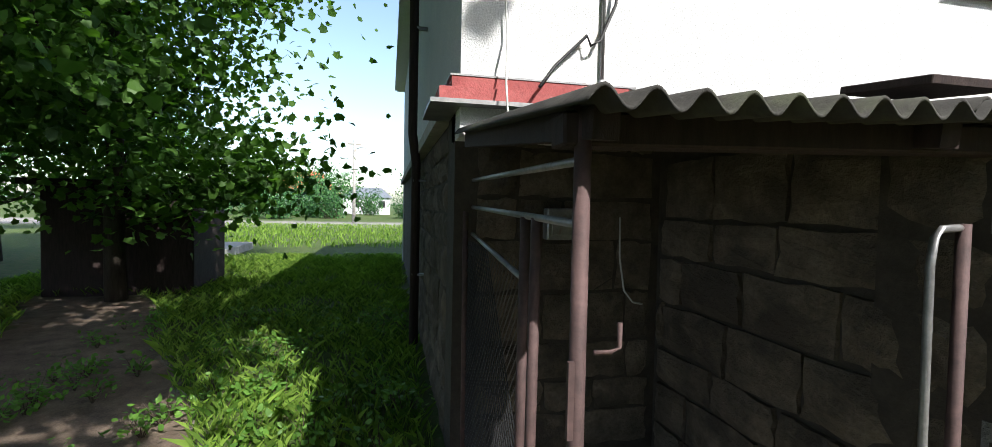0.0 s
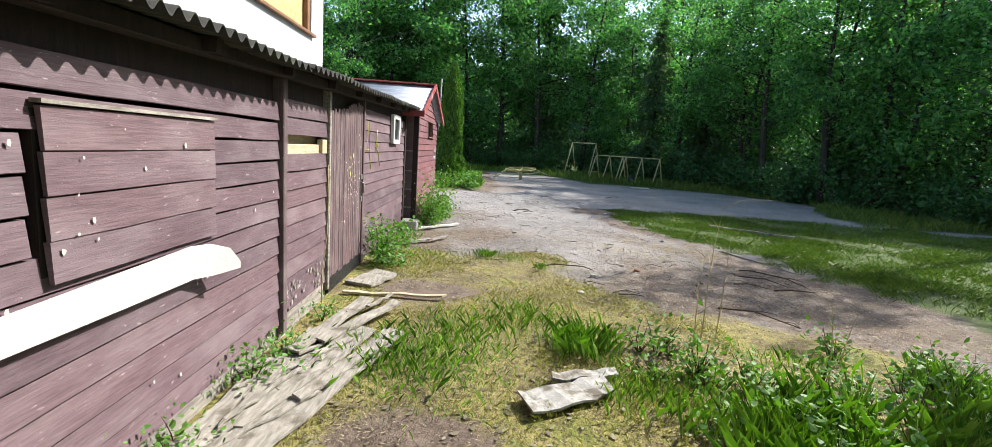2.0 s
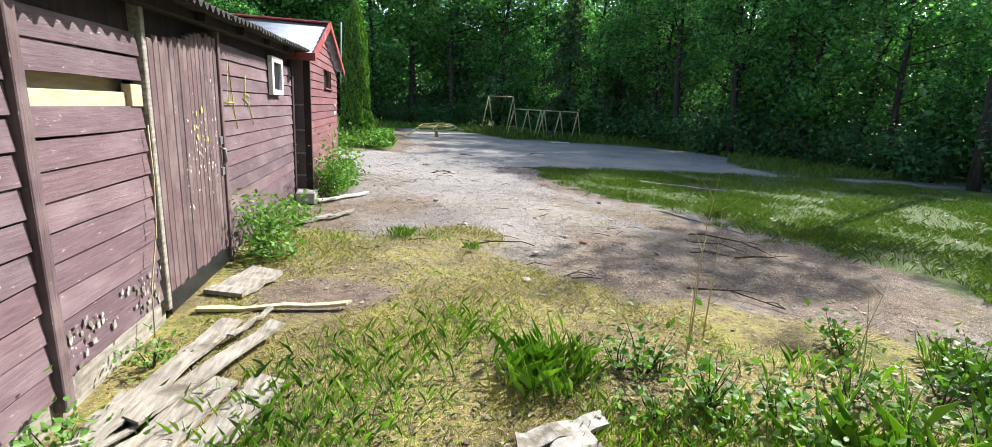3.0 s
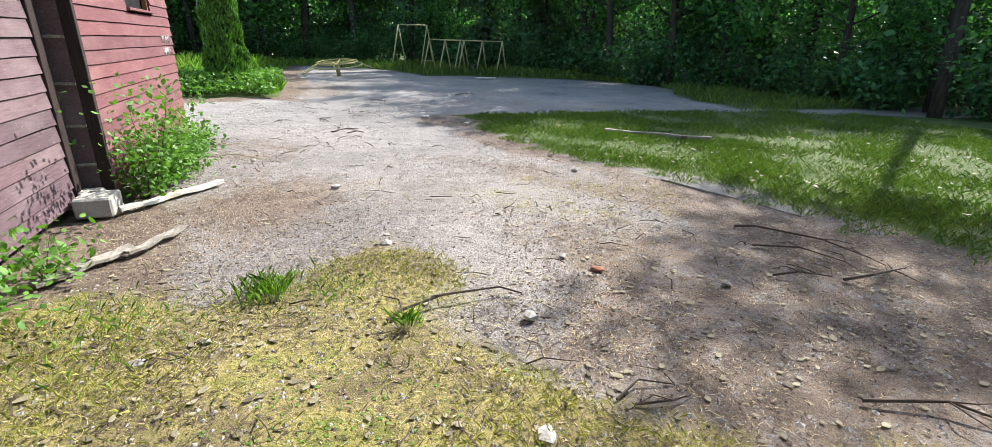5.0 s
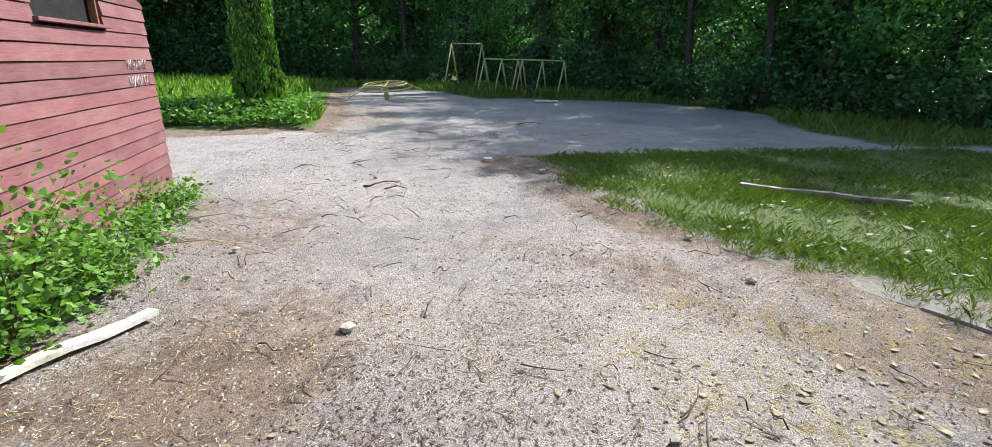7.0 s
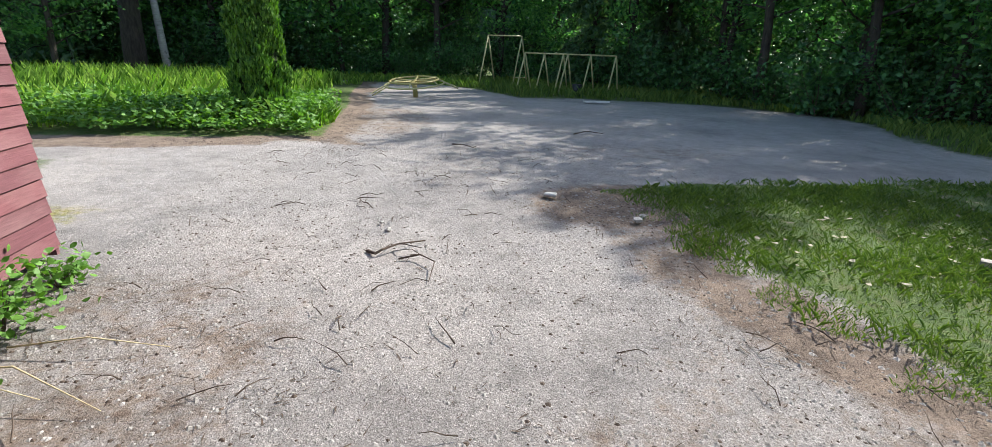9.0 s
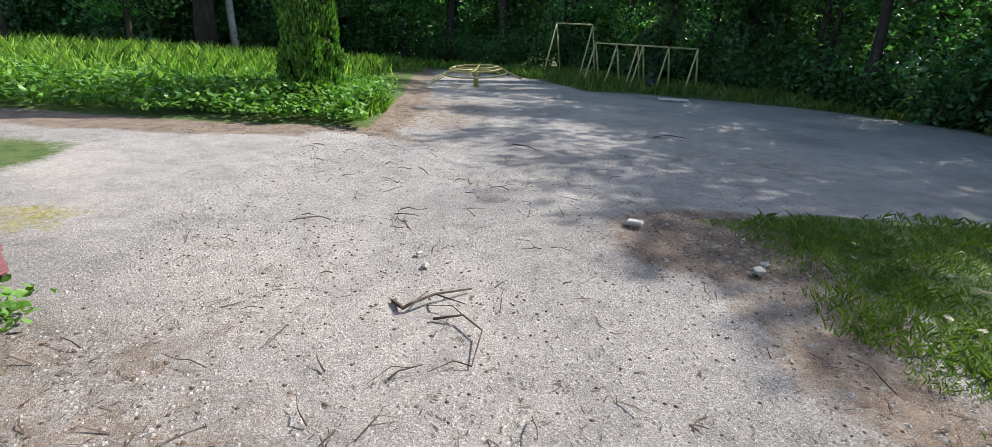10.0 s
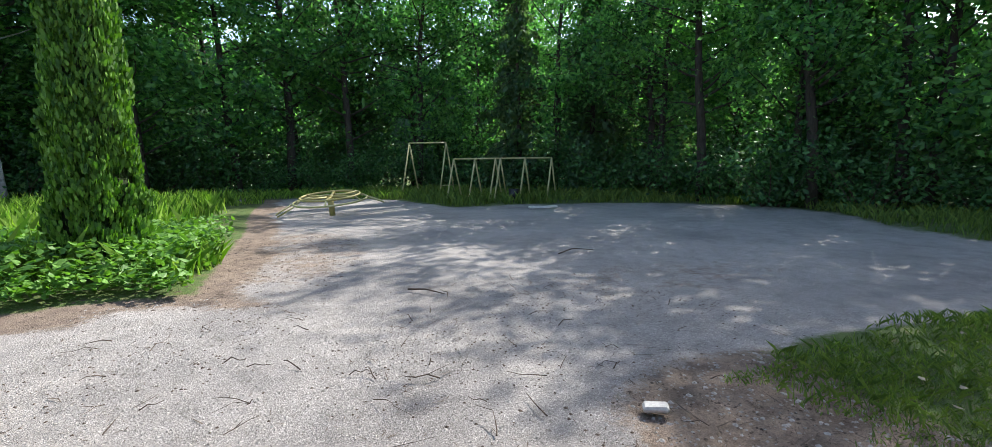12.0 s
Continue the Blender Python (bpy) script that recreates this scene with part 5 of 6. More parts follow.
for k in range(60):
    rr = random.Random(400 + k)
    weed_plant(rr.uniform(2.6, 4.8), rr.uniform(1.5, 4.1), rr.uniform(0.15, 0.42), 0.22, 90, 0.05, 300 + k, "green weed among the tall grass")
for k in range(90):
    rr = random.Random(500 + k)
    weed_plant(rr.uniform(-6, -1.9), rr.uniform(-4.4, -1.0), rr.uniform(0.1, 0.3), 0.22, 60, 0.06, 500 + k, "low leafy weed beside the stone base")
# ---- the maple over the side path ----
maple = broad_tree("maple_tree", 8.5, 3.7, 1.2, 26000, 0.125, 7, "maple with low dark green leafy branches", 0.16, M_MAPLE, shape="maple", clumps=210, group="maples")
maple.location = (-7.6, -5.35, 0)
copy_thing(maple, pose(-6.0, -8.2, 0, 0, 0, 140))
# high-crowned maple and its copies: unseen, added to shade path and yard
high = broad_tree("maple_tree", 9.5, 4.0, 3.6, 13000, 0.2, 17, "tall maple out of view, added to cast shade", 0.17, M_MAPLE, shape="maple", clumps=120, group="maples")
high.location = (3.4, -4.5, 0)
copy_thing(high, pose(6.0, -3.2, 0, 0, 0, 120))
copy_thing(high, pose(1.6, -6.2, 0, 0, 0, 200))
copy_thing(high, pose(2.2, -2.5, 0, 0, 0, 20)).scale = (0.8, 0.8, 0.9)
copy_thing(high, pose(8.2, 2.5, 0, 0, 0, 250)).scale = (0.55, 0.55, 0.6)
copy_thing(maple, pose(-4.2, -7.0, 0, 0, 0, 310))
copy_thing(maple, pose(-13, -10.5, 0, 0, 0, 60))
hut = thing("dark_hut", "dark weathered shed half hidden under the maple", "hut")
boxed("body", (-9.6, -6.6, -0.05), (-8.0, -4.4, 1.75), M_DARKWOOD, hut, "", 0.02)
boxed("roof", (-9.8, -6.8, 1.75), (-7.8, -4.2, 1.85), M_DARKWOOD, hut, "", 0.01)
slab = tagged(boxed("concrete_slab", (-16.5, -6.9, -0.05), (-12.5, -5.6, 0.22), M_CONCRETE, None, "", 0.02), "low grey concrete slab in the grass", "slab")


# ---- the distance beyond the side path ----
def far_house(x, y, w, d, h, roof_h, wall, roof, label):
    ob = thing("distant_house", label, "house", "", (x, y, 0))
    boxed("wall", (-d / 2, -w / 2, -0.1), (d / 2, w / 2, h), wall, ob)
    v = [(-d / 2 - 0.4, -w / 2 - 0.4, h), (d / 2 + 0.4, -w / 2 - 0.4, h), (d / 2 + 0.4, w / 2 + 0.4, h), (-d / 2 - 0.4, w / 2 + 0.4, h), (0, -w / 2 + w * 0.2, h + roof_h), (0, w / 2 - w * 0.2, h + roof_h)]
    link_mesh("roof", v, [(0, 1, 4), (1, 2, 5, 4), (2, 3, 5), (3, 0, 4, 5), (3, 2, 1, 0)], roof, ob)
    for k in range(3):
        boxed("window", (d / 2, -w / 2 + (k + 0.7) * w / 3.6, h * 0.4), (d / 2 + 0.05, -w / 2 + (k + 1.2) * w / 3.6, h * 0.8), M_BLACK, ob)
    return ob


far_house(-92, -17, 13, 9, 3.2, 4.0, M_PLASTER, M_TILE, "distant house with an orange tiled roof")
far_house(-80, -4.6, 7, 6, 2.6, 1.6, M_PLASTER, M_TIN, "distant low white house with a grey roof")
pole = thing("utility_pole", "tall grey wooden utility pole by the road", "utility pole", "", (-40, -4, 0))
tube("pole", [(0, 0, -0.2), (0, 0, 6.7)], [0.14, 0.1], M_BIRCH, pole, "", 10)
boxed("crossarm", (-0.05, -0.5, 6.3), (0.05, 0.5, 6.4), M_OLDWOOD, pole)
tube("lamp_arm", [(0, 0, 5.9), (0.1, 0.5, 6.1), (0.1, 0.9, 6.05)], 0.03, M_STEEL, pole)
for k, (x, y, s, h) in enumerate(((-62, -13, 1.5, 1), (-70, -4, 1.6, 1), (-56, -9.5, 1.3, 0), (-54, 3.5, 1.6, 2), (-58, 0.6, 1.1, 1), (-60, -20, 1.6, 1), (-52, -15, 1.2, 2), (-50, -23, 1.3, 2), (-45, -19, 1.1, 0), (-48, -11.5, 1.5, 1), (-52, -7, 1.4, 2), (-66, -8.5, 2.2, 2), (-74, -13, 2.4, 2))):
    c = copy_thing(bushes[h], pose(x, y, 0, 0, 0, 40 * k))
    c.scale = (s, s, s * 1.15)
for x, y, s in ((-78, -9, 0.5), (-30, -14, 0.55), (-24, -19, 0.8), (-84, 3, 0.5)):
    c = copy_thing(kinds[0], pose(x, y, 0, 0, 0, x * 7))
    c.scale = (s, s, s)


# ---- playground ----
def swing_frame(name, a, b2, height, splay, legs, label, r=0.03):
    ob = thing(name, label, "swing frame", "", (0, 0, 0))
    a, b2 = Vector(a), Vector(b2)
    side = Vector((splay[0], splay[1], 0))
    tube("top_bar", [a + Vector((0, 0, height)), b2 + Vector((0, 0, height))], r, M_OCHRE, ob)
    for t in legs:
        q = a.lerp(b2, t)
        for s in (-1, 1):
            tube("leg", [q + side * s - Vector((0, 0, 0.06)), q + Vector((0, 0, height))], r, M_OCHRE, ob)
    return ob


small = swing_frame("swing_frame", (7.85, 28.9, 0), (11.0, 27.3, 0), 1.5, (0.46, 0.46), (0, 0.22, 0.43, 0.48, 0.73, 1), "low pale yellow tube swing frame with several legs")
tall = swing_frame("swing_frame", (6.95, 32.0, 0), (8.35, 31.4, 0), 2.2, (0.5, 0.5), (0, 1), "tall narrow pale yellow swing frame")
tube("tie_bar", [(8.35 - 0.4, 31.4 - 0.4, 0.45), (8.35 + 0.4, 31.4 + 0.4, 0.45)], 0.025, M_OCHRE, tall)
bucket = tagged(tube("bucket", [(9.6, 27.5, -0.03), (9.6, 27.5, 0.42)], [0.15, 0.2], M_BLACK, None, "", 14), "black plastic bucket by the swings", "bucket")


def carousel(x, y):
    ob = thing("carousel", "battered yellow tube merry-go-round leaning on the ground", "merry-go-round")
    tilt = pose(x, y, 0.37, 5, -5, 0)
    ring = lambda r, z, n=28: [tilt @ Vector((r * math.cos(k * 2 * math.pi / n), r * math.sin(k * 2 * math.pi / n), z)) for k in range(n + 1)]
    tube("hand_ring", ring(0.78, 0.14), 0.03, M_YELLOW, ob)
    tube("seat_ring", ring(0.96, 0.02), 0.028, M_OCHRE, ob)
    tube("hub", [tilt @ Vector((0, 0, -0.46)), tilt @ Vector((0, 0, 0.14))], 0.08, M_YELLOW, ob, "", 12)
    for k in range(6):
        a = k * math.pi / 3 + 0.3
        d = Vector((math.cos(a), math.sin(a), 0))
        tube("spoke", [tilt @ (d * 0.05 + Vector((0, 0, 0.1))), tilt @ (d * 0.78 + Vector((0, 0, 0.14)))], 0.03, M_YELLOW, ob)
        tube("strut", [tilt @ (d * 0.78 + Vector((0, 0, 0.14))), tilt @ (d * 0.96 + Vector((0, 0, 0.02)))], 0.022, M_OCHRE, ob)
    for k in (0, 3):
        a = k * math.pi / 3 + 0.1
        d, s = Vector((math.cos(a), math.sin(a), 0)), Vector((-math.sin(a), math.cos(a), 0))
        tube("seat_frame", [tilt @ (d * 0.97 + s * 0.2 + Vector((0, 0, 0.0))), tilt @ (d * 1.38 + s * 0.2 + Vector((0, 0, -0.2))), tilt @ (d * 1.38 - s * 0.2 + Vector((0, 0, -0.2))), tilt @ (d * 0.97 - s * 0.2 + Vector((0, 0, 0.0)))], 0.022, M_OCHRE, ob)
    return ob


carousel(3.3, 25.7)


# ---- loose boards, stones and sticks ----
def old_board(x, y, turn, length, w, t, material, label, tip=0.0, z=None, name="loose_board"):
    rr = random.Random(int(x * 97 + y * 31))
    n, v, f = 7, [], []
    for i in range(n + 1):
        s = length * (i / n - 0.5)
        j = [rr.uniform(-0.012, 0.012) for _ in range(4)]
        e = 0.4 * w * rr.random() if i in (0, n) else 0
        zz = 0.008 * math.sin(i * 1.9 + x)
        v += [(s + j[0], -w / 2 + j[1], zz), (s + e + j[2], w / 2 + j[3], zz), (s + e + j[2], w / 2 + j[3], t + zz), (s + j[0], -w / 2 + j[1], t + zz)]
    for i in range(n):
        for k in range(4):
            a, b2 = i * 4 + k, i * 4 + (k + 1) % 4
            f.append((a, b2, b2 + 4, a + 4))
    f += [(3, 2, 1, 0), tuple(n * 4 + k for k in range(4))]
    ob = link_mesh(name, v, f, material)
    ob.matrix_basis = pose(x, y, -0.012 if z is None else z, 0, tip, turn)
    return tagged(ob, label, "board", "loose boards")


GB = "split weathered grey board lying along the shed"
for x, y, turn, ln, w, z in ((0.2, 3.1, 84, 1.7, 0.16, 0.0), (0.38, 3.1, 78, 1.9, 0.18, 0.006), (0.58, 3.2, 75, 1.7, 0.19, 0.0), (0.33, 4.1, 80, 1.2, 0.12, 0.035), (0.52, 4.15, 68, 1.0, 0.1, 0.04), (0.12, 2.4, 88, 1.4, 0.1, 0.02), (0.62, 3.35, 70, 0.9, 0.08, 0.03)):
    old_board(x, y, turn, ln, w, 0.016, M_OLDWOOD, GB, 0, z)
for k in range(12):
    rr = random.Random(640 + k)
    old_board(rr.uniform(0.15, 0.6), rr.uniform(2.6, 4.7), rr.uniform(60, 92), rr.uniform(0.35, 1.1), rr.uniform(0.02, 0.055), 0.012, M_OLDWOOD, "thin splintered lath lying on the grey boards", 0, rr.uniform(0.0, 0.04))
old_board(0.62, 5.02, 3, 0.95, 0.06, 0.02, M_PALEWOOD, "narrow pale lath lying before the shed door")
old_board(0.3, 5.5, 70, 0.5, 0.3, 0.03, M_OLDWOOD, "broad grey board at the shed door")
old_board(0.66, 9.2, 48, 0.98, 0.07, 0.03, M_WHITEBOARD, "pale straight lath beside the end shed", 0, -0.01)
old_board(0.45, 7.7, 55, 0.6, 0.09, 0.02, M_OLDWOOD, "rotten board among the litter")
old_board(0.75, 8.05, 60, 0.5, 0.06, 0.02, M_OLDWOOD, "rotten lath among the litter")
old_board(7.35, 11.0, -40, 1.75, 0.09, 0.04, M_OLDWOOD, "old grey beam lying in the grass", 0, 0.0)
old_board(1.98, 3.2, 28, 0.62, 0.24, 0.015, M_PEELING, "flat pale slab lying in the grass", 0, 0.0)
old_board(2.15, 3.47, 14, 0.46, 0.11, 0.02, M_PEELING, "grey board end behind the pale slab", 0, 0.0)
old_board(9.2, 24.6, -6, 0.9, 0.14, 0.05, M_WHITEBOARD, "pale board on the far asphalt edge", 0, 0.0)
block = tagged(boxed("foundation_block", (0.06, 8.75, -0.03), (0.32, 9.02, 0.13), M_CONCRETE, None, "", 0.015), "pale concrete block at the shed's corner", "block")
tagged(boxed("foundation_block", (-0.1, 9.02, -0.03), (0.18, 9.16, 0.12), M_CONCRETE, None, "", 0.015), "pale concrete block under the shed's corner", "block")


def rock(x, y, s, material, label, seed, name="stone", flat=0.6):
    bm = bmesh.new()
    bmesh.ops.create_icosphere(bm, subdivisions=1, radius=s)
    rr = random.Random(seed)
    for v in bm.verts:
        v.co *= rr.uniform(0.7, 1.2)
        v.co.z *= flat
        v.co.x *= 1.25
    ob = part(name, bm, material)
    ob.matrix_basis = pose(x, y, s * flat * 0.35 - 0.03, 0, 0, rr.uniform(0, 360))
    return tagged(ob, label, "stone", "loose stones")


for k, (x, y, s) in enumerate(((2.26, 7.57, 0.045), (2.84, 6.33, 0.04), (2.53, 5.51, 0.045), (2.3, 13.1, 0.025), (2.03, 9.19, 0.045), (2.3, 7.75, 0.025), (3.4, 7.0, 0.03), (4.2, 6.3, 0.03), (1.0, 6.5, 0.035), (1.25, 6.6, 0.03), (4.6, 12.9, 0.05), (4.7, 13.0, 0.04), (2.35, 12.9, 0.03), (1.2, 10.6, 0.03), (3.3, 8.0, 0.025), (4.75, 9.2, 0.04), (4.9, 10.1, 0.04))):
    rock(x, y, s, M_PEBBLE, "pale loose stone on the drive", 600 + k)
brick = tagged(boxed("pale_brick", (-0.068, -0.042, 0.0), (0.068, 0.042, 0.036), M_CONCRETE, None, "", 0.012), "pale broken brick lying on the drive", "brick")
brick.matrix_basis = pose(4.03, 13.75, -0.02, 2, -4, -35)
leafpile = rock(3.53, 6.74, 0.045, M_CRUMB, "orange-brown crumbled brick on the drive", 700, "crumbled_brick", 0.4)


def stick(pts, r, label, seed, twigs=0):
    rr = random.Random(seed)
    out = [tube_mesh(pts, [r * (1 - 0.6 * k / (len(pts) - 1)) for k in range(len(pts))], 5)]
    for k in range(twigs):
        q = Vector(pts[rr.randrange(1, len(pts))])
        a = rr.uniform(0, 6.28)
        out.append(tube_mesh([q, q + Vector((math.cos(a) * 0.08, math.sin(a) * 0.08, 0.02)), q + Vector((math.cos(a + 0.4) * 0.2, math.sin(a + 0.4) * 0.2, 0.005))], [r * 0.5, r * 0.4, r * 0.2], 4))
    v, f = join(out)
    return tagged(link_mesh("stick", v, f, M_TWIG), label, "stick", "fallen sticks")


SL = "dark dry stick fallen on the drive"
stick([(2.1, 6.52, -0.02), (2.19, 6.57, 0.0), (2.43, 6.63, 0.02), (2.78, 6.64, 0.01), (2.9, 6.58, -0.02)], 0.011, SL, 1, 2)
stick([(2.2, 12.45, -0.02), (2.26, 12.34, 0.0), (2.31, 12.36, 0.02), (2.43, 12.46, 0.02), (2.63, 12.58, -0.01)], 0.014, SL, 2, 2)
stick([(2.42, 12.27, -0.02), (2.57, 12.26, 0.01), (2.66, 12.12, 0.01), (2.6, 11.88, -0.02)], 0.008, SL, 3, 3)
stick([(3.4, 16.9, -0.02), (3.55, 16.75, 0.0), (3.7, 16.55, -0.02)], 0.012, SL, 4)
stick([(5.1, 7.12, -0.02), (5.23, 7.04, 0.0), (5.45, 6.6, 0.02), (5.55, 6.35, -0.02)], 0.012, SL, 5, 3)
stick([(5.0, 6.1, -0.02), (5.2, 6.05, 0.01), (5.46, 6.08, -0.01), (5.6, 6.2, -0.03)], 0.012, SL, 7, 2)
stick([(4.6, 6.3, -0.02), (4.75, 6.24, 0.01), (4.97, 6.16, -0.02)], 0.009, SL, 8, 2)
stick([(4.9, 6.75, -0.02), (5.15, 6.55, 0.01), (5.3, 6.3, -0.02)], 0.009, SL, 9, 3)
stick([(2.95, 5.55, -0.02), (3.1, 5.5, 0.0), (3.22, 5.52, -0.02)], 0.007, SL, 10, 1)
stick([(2.9, 5.6, -0.02), (3.05, 5.66, 0.0), (3.2, 5.6, -0.02)], 0.007, SL, 12, 1)
stick([(3.9, 5.25, -0.02), (4.2, 5.1, 0.01), (4.45, 4.75, -0.02)], 0.01, SL, 13, 3)
stick([(5.9, 18.0, -0.02), (6.2, 18.1, 0.02), (6.5, 18.0, -0.01)], 0.012, SL, 6)
rng = random.Random(55)
for k in range(170):
    x, y = rng.uniform(0.9, 5.0), rng.uniform(5.6, 16.5)
    if x > float(island_edge(y)) + 0.2:
        continue
    a, ln = rng.uniform(0, 6.28), rng.uniform(0.05, 0.26)
    q = [(x, y, -0.025)]
    for s in range(3):
        a += rng.uniform(-0.35, 0.35)
        q.append((q[-1][0] + math.cos(a) * ln / 3, q[-1][1] + math.sin(a) * ln / 3, rng.uniform(-0.02, 0.012)))
    stick(q, rng.uniform(0.0025, 0.0055), SL, 900 + k, rng.choice((0, 0, 1)))


def debris(name, n, lo, hi, size, material, label, keep, seed, flat=0.5):
    """Small chips strewn over the ground."""
    g = np.random.default_rng(seed)
    pq = np.column_stack([g.uniform(lo[0], hi[0], n), g.uniform(lo[1], hi[1], n)])
    pq = pq[keep(pq[:, 0], pq[:, 1], g)]
    m = len(pq)
    base = relief(pq[:, 0], pq[:, 1])
    s = size * g.uniform(0.35, 1.0, m) ** 2
    a = g.uniform(0, 6.28, m)
    verts = np.empty((m, 6, 3))
    for j in range(5):
        ang = a + j * 1.2566
        rad = s * g.uniform(0.7, 1.25, m)
        verts[:, j] = np.column_stack([pq[:, 0] + np.cos(ang) * rad, pq[:, 1] + np.sin(ang) * rad, base - 0.002])
    verts[:, 5] = np.column_stack([pq[:, 0], pq[:, 1], base + s * flat])
    idx = np.arange(m)[:, None] * 6
    faces = np.concatenate([np.concatenate([idx + j, idx + (j + 1) % 5, idx + 5], 1) for j in range(5)])
    return tagged(link_mesh(name, verts.reshape(-1, 3).tolist(), faces.tolist(), material), label, "debris", "", "stuff")


drive_dots = lambda x, y, g: (zones(x, y)[0] < 0.4) & (g.random(len(x)) < np.clip(0.4 + 0.6 * waves(x, y, 2.2, 4), 0.1, 1))
on_drive = lambda x, y, g: (zones(x, y)[0] < 0.4) & (x > 0.3)
debris("gravel", 30000, (0.4, 5), (6.5, 17.5), 0.017, M_PEBBLE, "fine loose gravel on the worn asphalt", on_drive, 71)
debris("gravel", 5000, (3.0, 5), (6.8, 14.5), 0.024, M_PEBBLE, "coarser gravel along the turf edge", lambda x, y, g: (zones(x, y)[2] > 0.4) & (zones(x, y)[0] < 0.5), 72)
debris("dark_crumbs", 14000, (0.5, 5.5), (6.0, 17), 0.017, M_TWIG, "dark crumbs of soil and bark on the asphalt", drive_dots, 75, 0.5)
debris("bark_litter", 9000, (0.3, 1.0), (6.5, 14.5), 0.02, M_TWIG, "brown bark crumbs and leaf litter", lambda x, y, g: (zones(x, y)[2] + zones(x, y)[1] * 0.6 > 0.4) | (g.random(len(x)) < 0.12), 73, 0.25)
debris("dry_leaves", 2200, (-1, 16.6), (3.4, 22), 0.03, M_TWIG, "fallen brown leaves round the bed", lambda x, y, g: zones(x, y)[2] > 0.3, 74, 0.3)


p = scatter(600, (4.6, 4), (12, 13.8), lambda x, y: zones(x, y)[0] > 0.6)
fallen = leaf_cloud("fallen_leaves", np.column_stack([p, relief(p[:, 0], p[:, 1]) + 0.035]), 0.075, M_DEADLEAF, None, "", "oval", 0.93, nr)
tagged(fallen, "flat grey-green dead leaves lying on the turf", "leaves", "", "stuff")
p = scatter(1500, (0.2, 1.2), (5.5, 8.5), lambda x, y: zones(x, y)[1] + zones(x, y)[2] > 0.4)
fallen = leaf_cloud("fallen_leaves", np.column_stack([p, relief(p[:, 0], p[:, 1]) + 0.012]), 0.05, M_DEADLEAF, None, "", "oval", 0.93, nr)
tagged(fallen, "dry brown leaves lying on moss and soil", "leaves", "", "stuff")


def needles(name, n, lo, hi, length, width, material, label, keep, seed):
    """Thin flat bits of straw, bark and needles lying about."""
    g = np.random.default_rng(seed)
    pq = np.column_stack([g.uniform(lo[0], hi[0], n), g.uniform(lo[1], hi[1], n)])
    pq = pq[keep(pq[:, 0], pq[:, 1], g)]
    m = len(pq)
    a = g.uniform(0, 6.28, m)
    ln = length * g.uniform(0.3, 1.0, m) ** 1.5
    d = np.column_stack([np.cos(a) * ln, np.sin(a) * ln, g.uniform(-0.1, 0.25, m) * ln])
    w = np.column_stack([-np.sin(a), np.cos(a), np.zeros(m)]) * (width * g.uniform(0.5, 1.3, m))[:, None]
    c = np.column_stack([pq, relief(pq[:, 0], pq[:, 1]) + 0.004 + np.abs(d[:, 2]) * 0.5])
    bend = np.column_stack([np.cos(a + 1.57), np.sin(a + 1.57), np.full(m, 0.5)]) * (ln * g.normal(0, 0.12, m))[:, None]
    verts = np.stack([c - d / 2 - w, c - d / 2 + w, c + bend + w, c + d / 2, c + bend - w], 1).reshape(-1, 3)
    return tagged(link_mesh(name, verts.tolist(), np.arange(m * 5).reshape(m, 5).tolist(), material), label, "litter", "", "stuff")


drive = lambda x, y, g: (zones(x, y)[0] < 0.45) & (x > 0.3) & (g.random(len(x)) < 0.3 + 0.7 * np.clip(zones(x, y)[2] + zones(x, y)[1], 0, 1)) & (g.random(len(x)) < np.clip(0.45 + 0.6 * waves(x, y, 3.1, 9) + 0.3 * waves(x, y, 8.0, 3), 0.06, 1))
needles("twig_litter", 2600, (0.4, 4.8), (6.4, 17), 0.22, 0.0042, M_TWIG, "small dark twigs strewn on the drive", drive, 85)
needles("needle_litter", 60000, (0.3, 4.8), (6.6, 17), 0.06, 0.0022, M_TWIG, "dark needles and bark slivers strewn on the drive", drive, 81)
needles("straw_litter", 70000, (0.15, 0.6), (6.4, 9.5), 0.05, 0.0016, M_STRAW, "dry straw and needles strewn over moss and soil", lambda x, y, g: (zones(x, y)[1] + zones(x, y)[2] > 0.3) & (g.random(len(x)) < np.clip(0.5 + 0.5 * waves(x, y, 2.3, 5), 0.15, 1)), 82)
needles("brown_litter", 45000, (0.1, 0.6), (3.6, 9.5), 0.035, 0.0032, M_TWIG, "brown leaf and bark litter by the shed", lambda x, y, g: (zones(x, y)[1] + zones(x, y)[2] > 0.3) & (g.random(len(x)) < np.clip(0.45 - 0.6 * waves(x, y, 1.7, 5), 0.08, 1)), 83)
needles("clover_leaves", 9000, (0.5, 1.2), (3.2, 7.2), 0.02, 0.006, M_WEED, "small green leaves creeping through the moss", lambda x, y, g: (zones(x, y)[1] > 0.5) & (g.random(len(x)) < np.clip(waves(x, y, 2.9, 7), 0.02, 1)), 84)

tagged(tube("string", [(0.034, 4.83, 1.2), (0.05, 4.8, 0.9), (0.06, 4.74, 0.6), (0.06, 4.62, 0.3), (0.08, 4.55, 0.02)], 0.004, M_STRAW, None, "", 5), "pale frayed string hanging by the door post", "string")
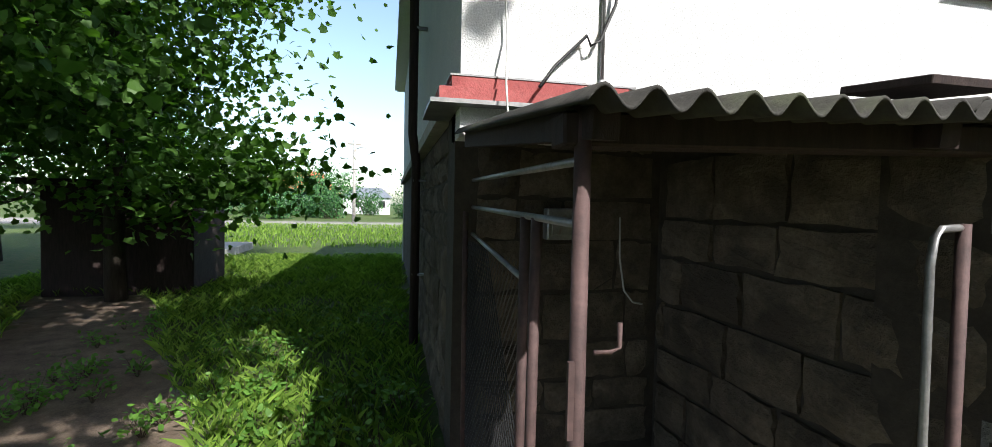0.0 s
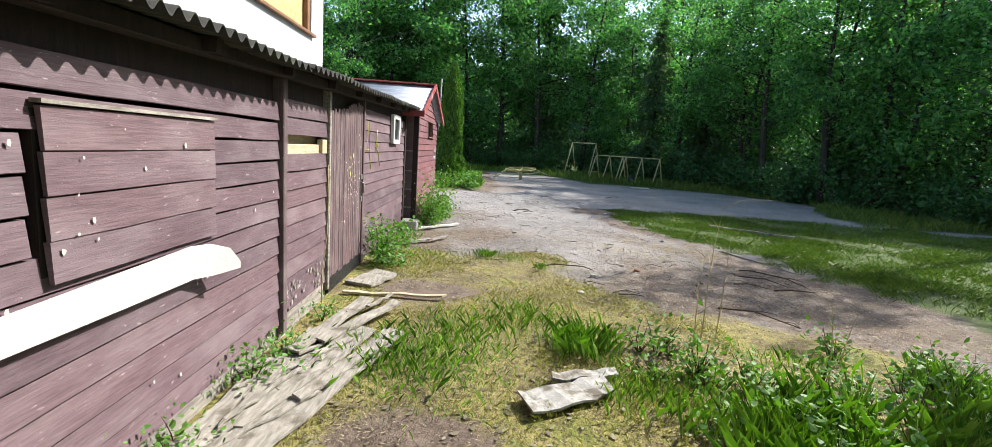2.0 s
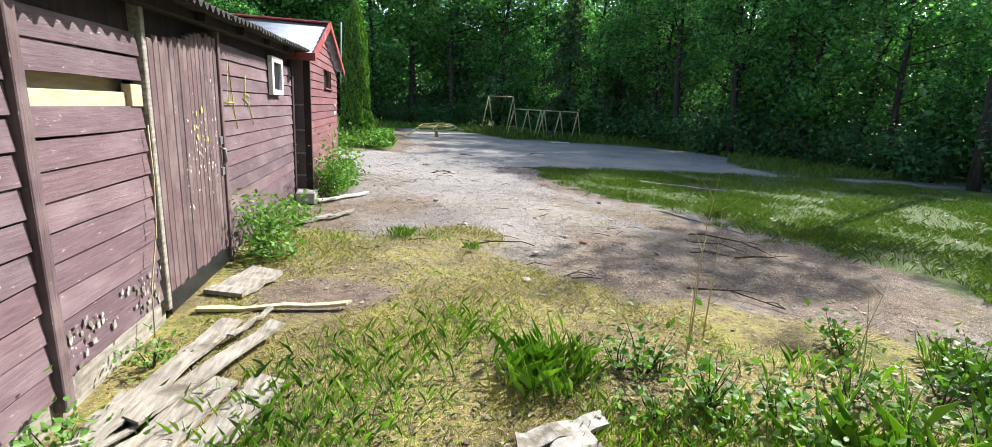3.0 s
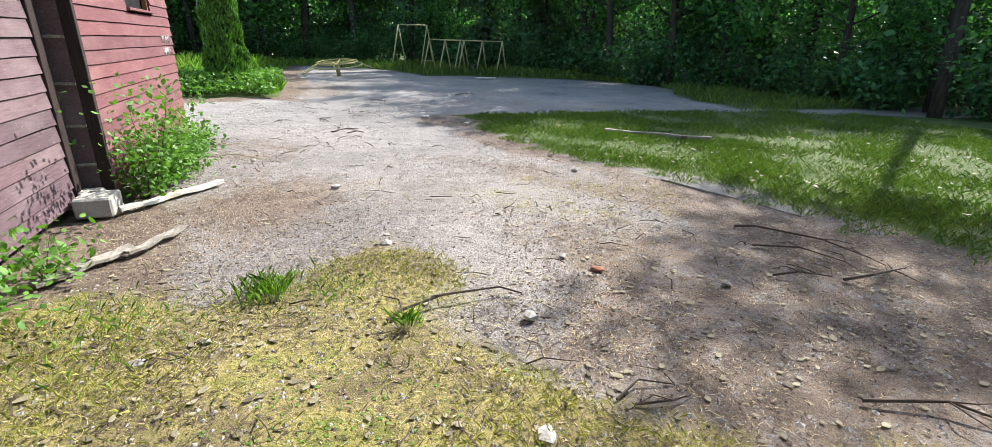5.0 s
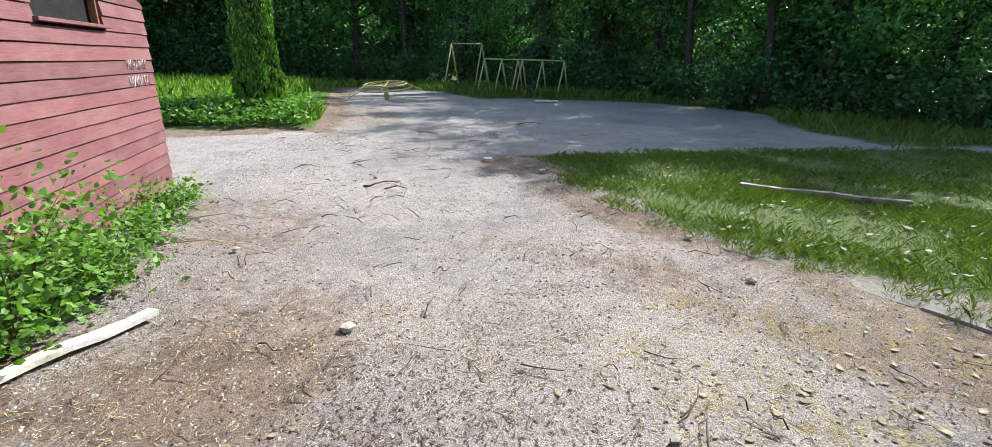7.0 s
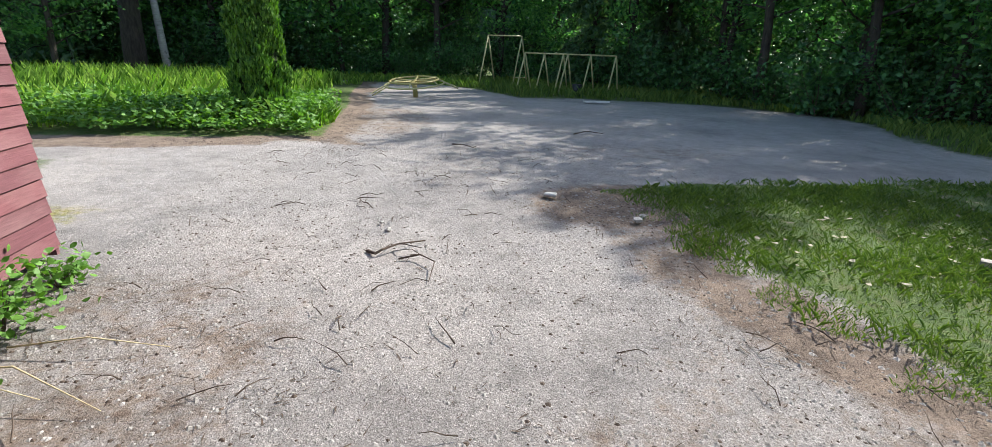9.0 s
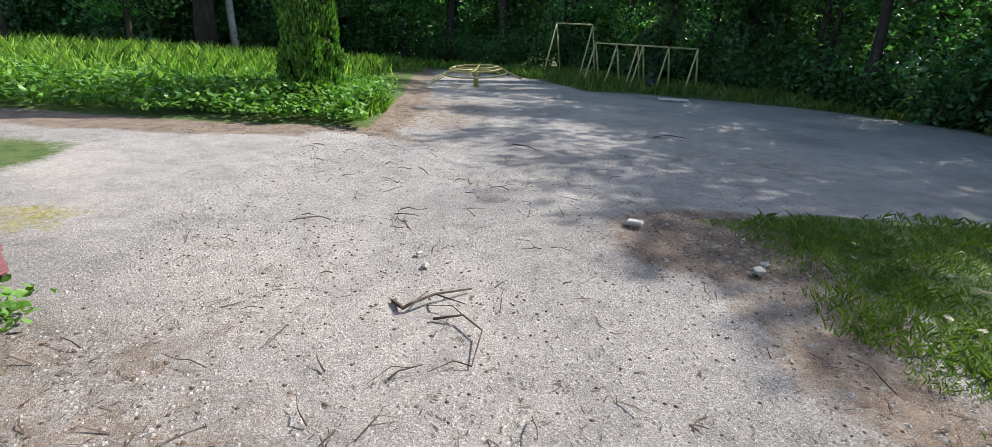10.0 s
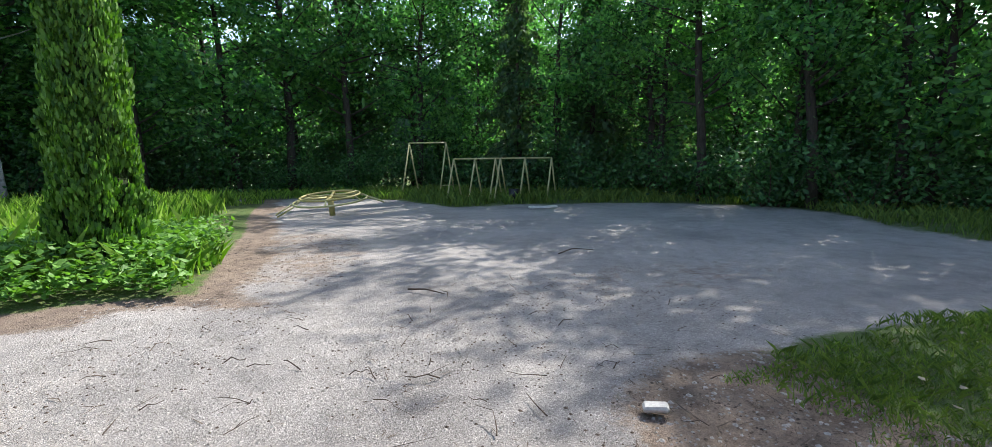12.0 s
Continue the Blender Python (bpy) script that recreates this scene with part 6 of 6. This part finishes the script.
for k in range(6):
    rr = random.Random(950 + k)
    x, y, a = 0.55 + rr.uniform(-0.1, 0.15), 10.6 + k * 0.16, rr.uniform(-0.5, 0.35)
    ln = rr.uniform(0.4, 0.9)
    tagged(tube("fallen_straw", [(x, y, 0.0), (x + ln * 0.5 * math.cos(a), y + ln * 0.5 * math.sin(a), rr.uniform(0.03, 0.14)), (x + ln * math.cos(a), y + ln * math.sin(a), -0.015)], [0.005, 0.004, 0.002], M_STRAW, None, "", 5), "pale dry stem fallen over the drive's edge", "straw", "fallen straws")

# dry stalks standing by the drive
def stalk(x, y, h, seed):
    rr = random.Random(seed)
    ob = thing("dry_stalk", "thin dead weed stalk standing in the moss", "weed", "dry stalks", (x, y, 0))
    lp, lr = limb(rr, (0, 0, -0.05), (0.05, 0.05, 1), h, 0.006, 7, 0.06, 0.3)
    out = [tube_mesh(lp, lr, 5)]
    for k in range(9):
        q = lp[2 + k % 6]
        a = rr.uniform(0, 6.28)
        e, er = limb(rr, q, (math.cos(a), math.sin(a), 0.6), h * 0.2, 0.003, 3, 0.2, 0.2)
        out.append(tube_mesh(e, er, 4))
    v, f = join(out)
    link_mesh("stem", v, f, M_STRAW, ob)
    return ob


for k, (x, y, h) in enumerate(((3.25, 4.2, 1.15), (3.1, 4.0, 0.8), (3.45, 4.35, 0.9), (3.9, 3.6, 0.6), (4.2, 3.9, 0.5))):
    stalk(x, y, h, 800 + k)

# flush kerb stones along the turf
rng = random.Random(66)
y = 9.9
while y > 7.2:
    ln = rng.uniform(0.55, 1.0)
    ya, yb = y, y - ln
    xa, xb = float(island_edge(ya)) - 0.22, float(island_edge(yb)) - 0.22
    a = math.degrees(math.atan2(yb - ya, xb - xa))
    bm = box(bmesh.new(), (-0.5 * math.hypot(xb - xa, ya - yb) + 0.008, -0.15, -0.12), (0.5 * math.hypot(xb - xa, ya - yb) - 0.008, 0.15, 0.0), 0.014)
    for v in bm.verts:
        v.co += Vector((rng.uniform(-0.008, 0.008), rng.uniform(-0.014, 0.014), rng.uniform(-0.004, 0.004)))
    ob = part("kerb_stone", bm, M_KERB, kerb)
    ob.matrix_basis = pose((xa + xb) / 2, (ya + yb) / 2, rng.uniform(-0.036, -0.026), rng.uniform(-1.5, 1.5), rng.uniform(-0.6, 0.6), a)
    y = yb

# slim pole standing behind the clipped conifer
tagged(tube("thin_pole", [(-0.42, 19.75, -0.08), (-0.43, 19.76, 2.0), (-0.4, 19.75, 3.95)], 0.028, M_BIRCH, None, "", 8), "slim pale wooden pole beside the conifer", "pole")


def flakes(name, n, ys, zs, x, size, material, parent, label, seed, crowd=0.5):
    """Bare and flaked spots of paint on upright boards."""
    g = np.random.default_rng(seed)
    y, z = g.uniform(ys[0], ys[1], n), g.uniform(zs[0], zs[1], n)
    keep = g.random(n) < np.clip(crowd + 0.7 * waves(y * 2, z * 2, 2.7, seed), 0.03, 1)
    y, z = y[keep], z[keep]
    m = len(y)
    a = g.uniform(0, 6.28, m)
    r = size * g.uniform(0.3, 1.0, m) ** 2
    lift = np.linspace(0, 0.004, m)
    verts = np.empty((m, 6, 3))
    for j in range(6):
        q = r * g.uniform(0.5, 1.2, m)
        verts[:, j] = np.column_stack([x + lift, y + np.cos(a + j * 1.047) * q, z + np.sin(a + j * 1.047) * q * 1.3])
    ob = link_mesh(name, verts.reshape(-1, 3).tolist(), np.arange(m * 6).reshape(m, 6).tolist(), material, parent, label)
    return tagged(ob, kind="stuff")


flakes("paint_flakes", 220, (5.2, 5.95), (0.6, 1.5), 0.033, 0.013, M_CHALK, door, "pale flaked spots of paint", 31, 0.45)
flakes("paint_flakes", 14, (5.45, 5.75), (1.05, 1.3), 0.0355, 0.026, M_LIME, door, "yellow spots of spray paint", 32, 0.6)
flakes("paint_flakes", 130, (3.95, 4.84), (0.15, 0.36), 0.0165, 0.022, M_PEELING, shed, "pale peeled paint on the lowest boards", 33, 0.6)
flakes("paint_flakes", 130, (1.0, 3.8), (0.2, 1.5), 0.0195, 0.011, M_CHALK, shed, "small pale chips in the paint", 34, 0.3)
flakes("paint_flakes", 40, (2.05, 2.95), (0.95, 1.45), 0.046, 0.012, M_CHALK, hatch, "small pale chips in the paint", 35, 0.4)
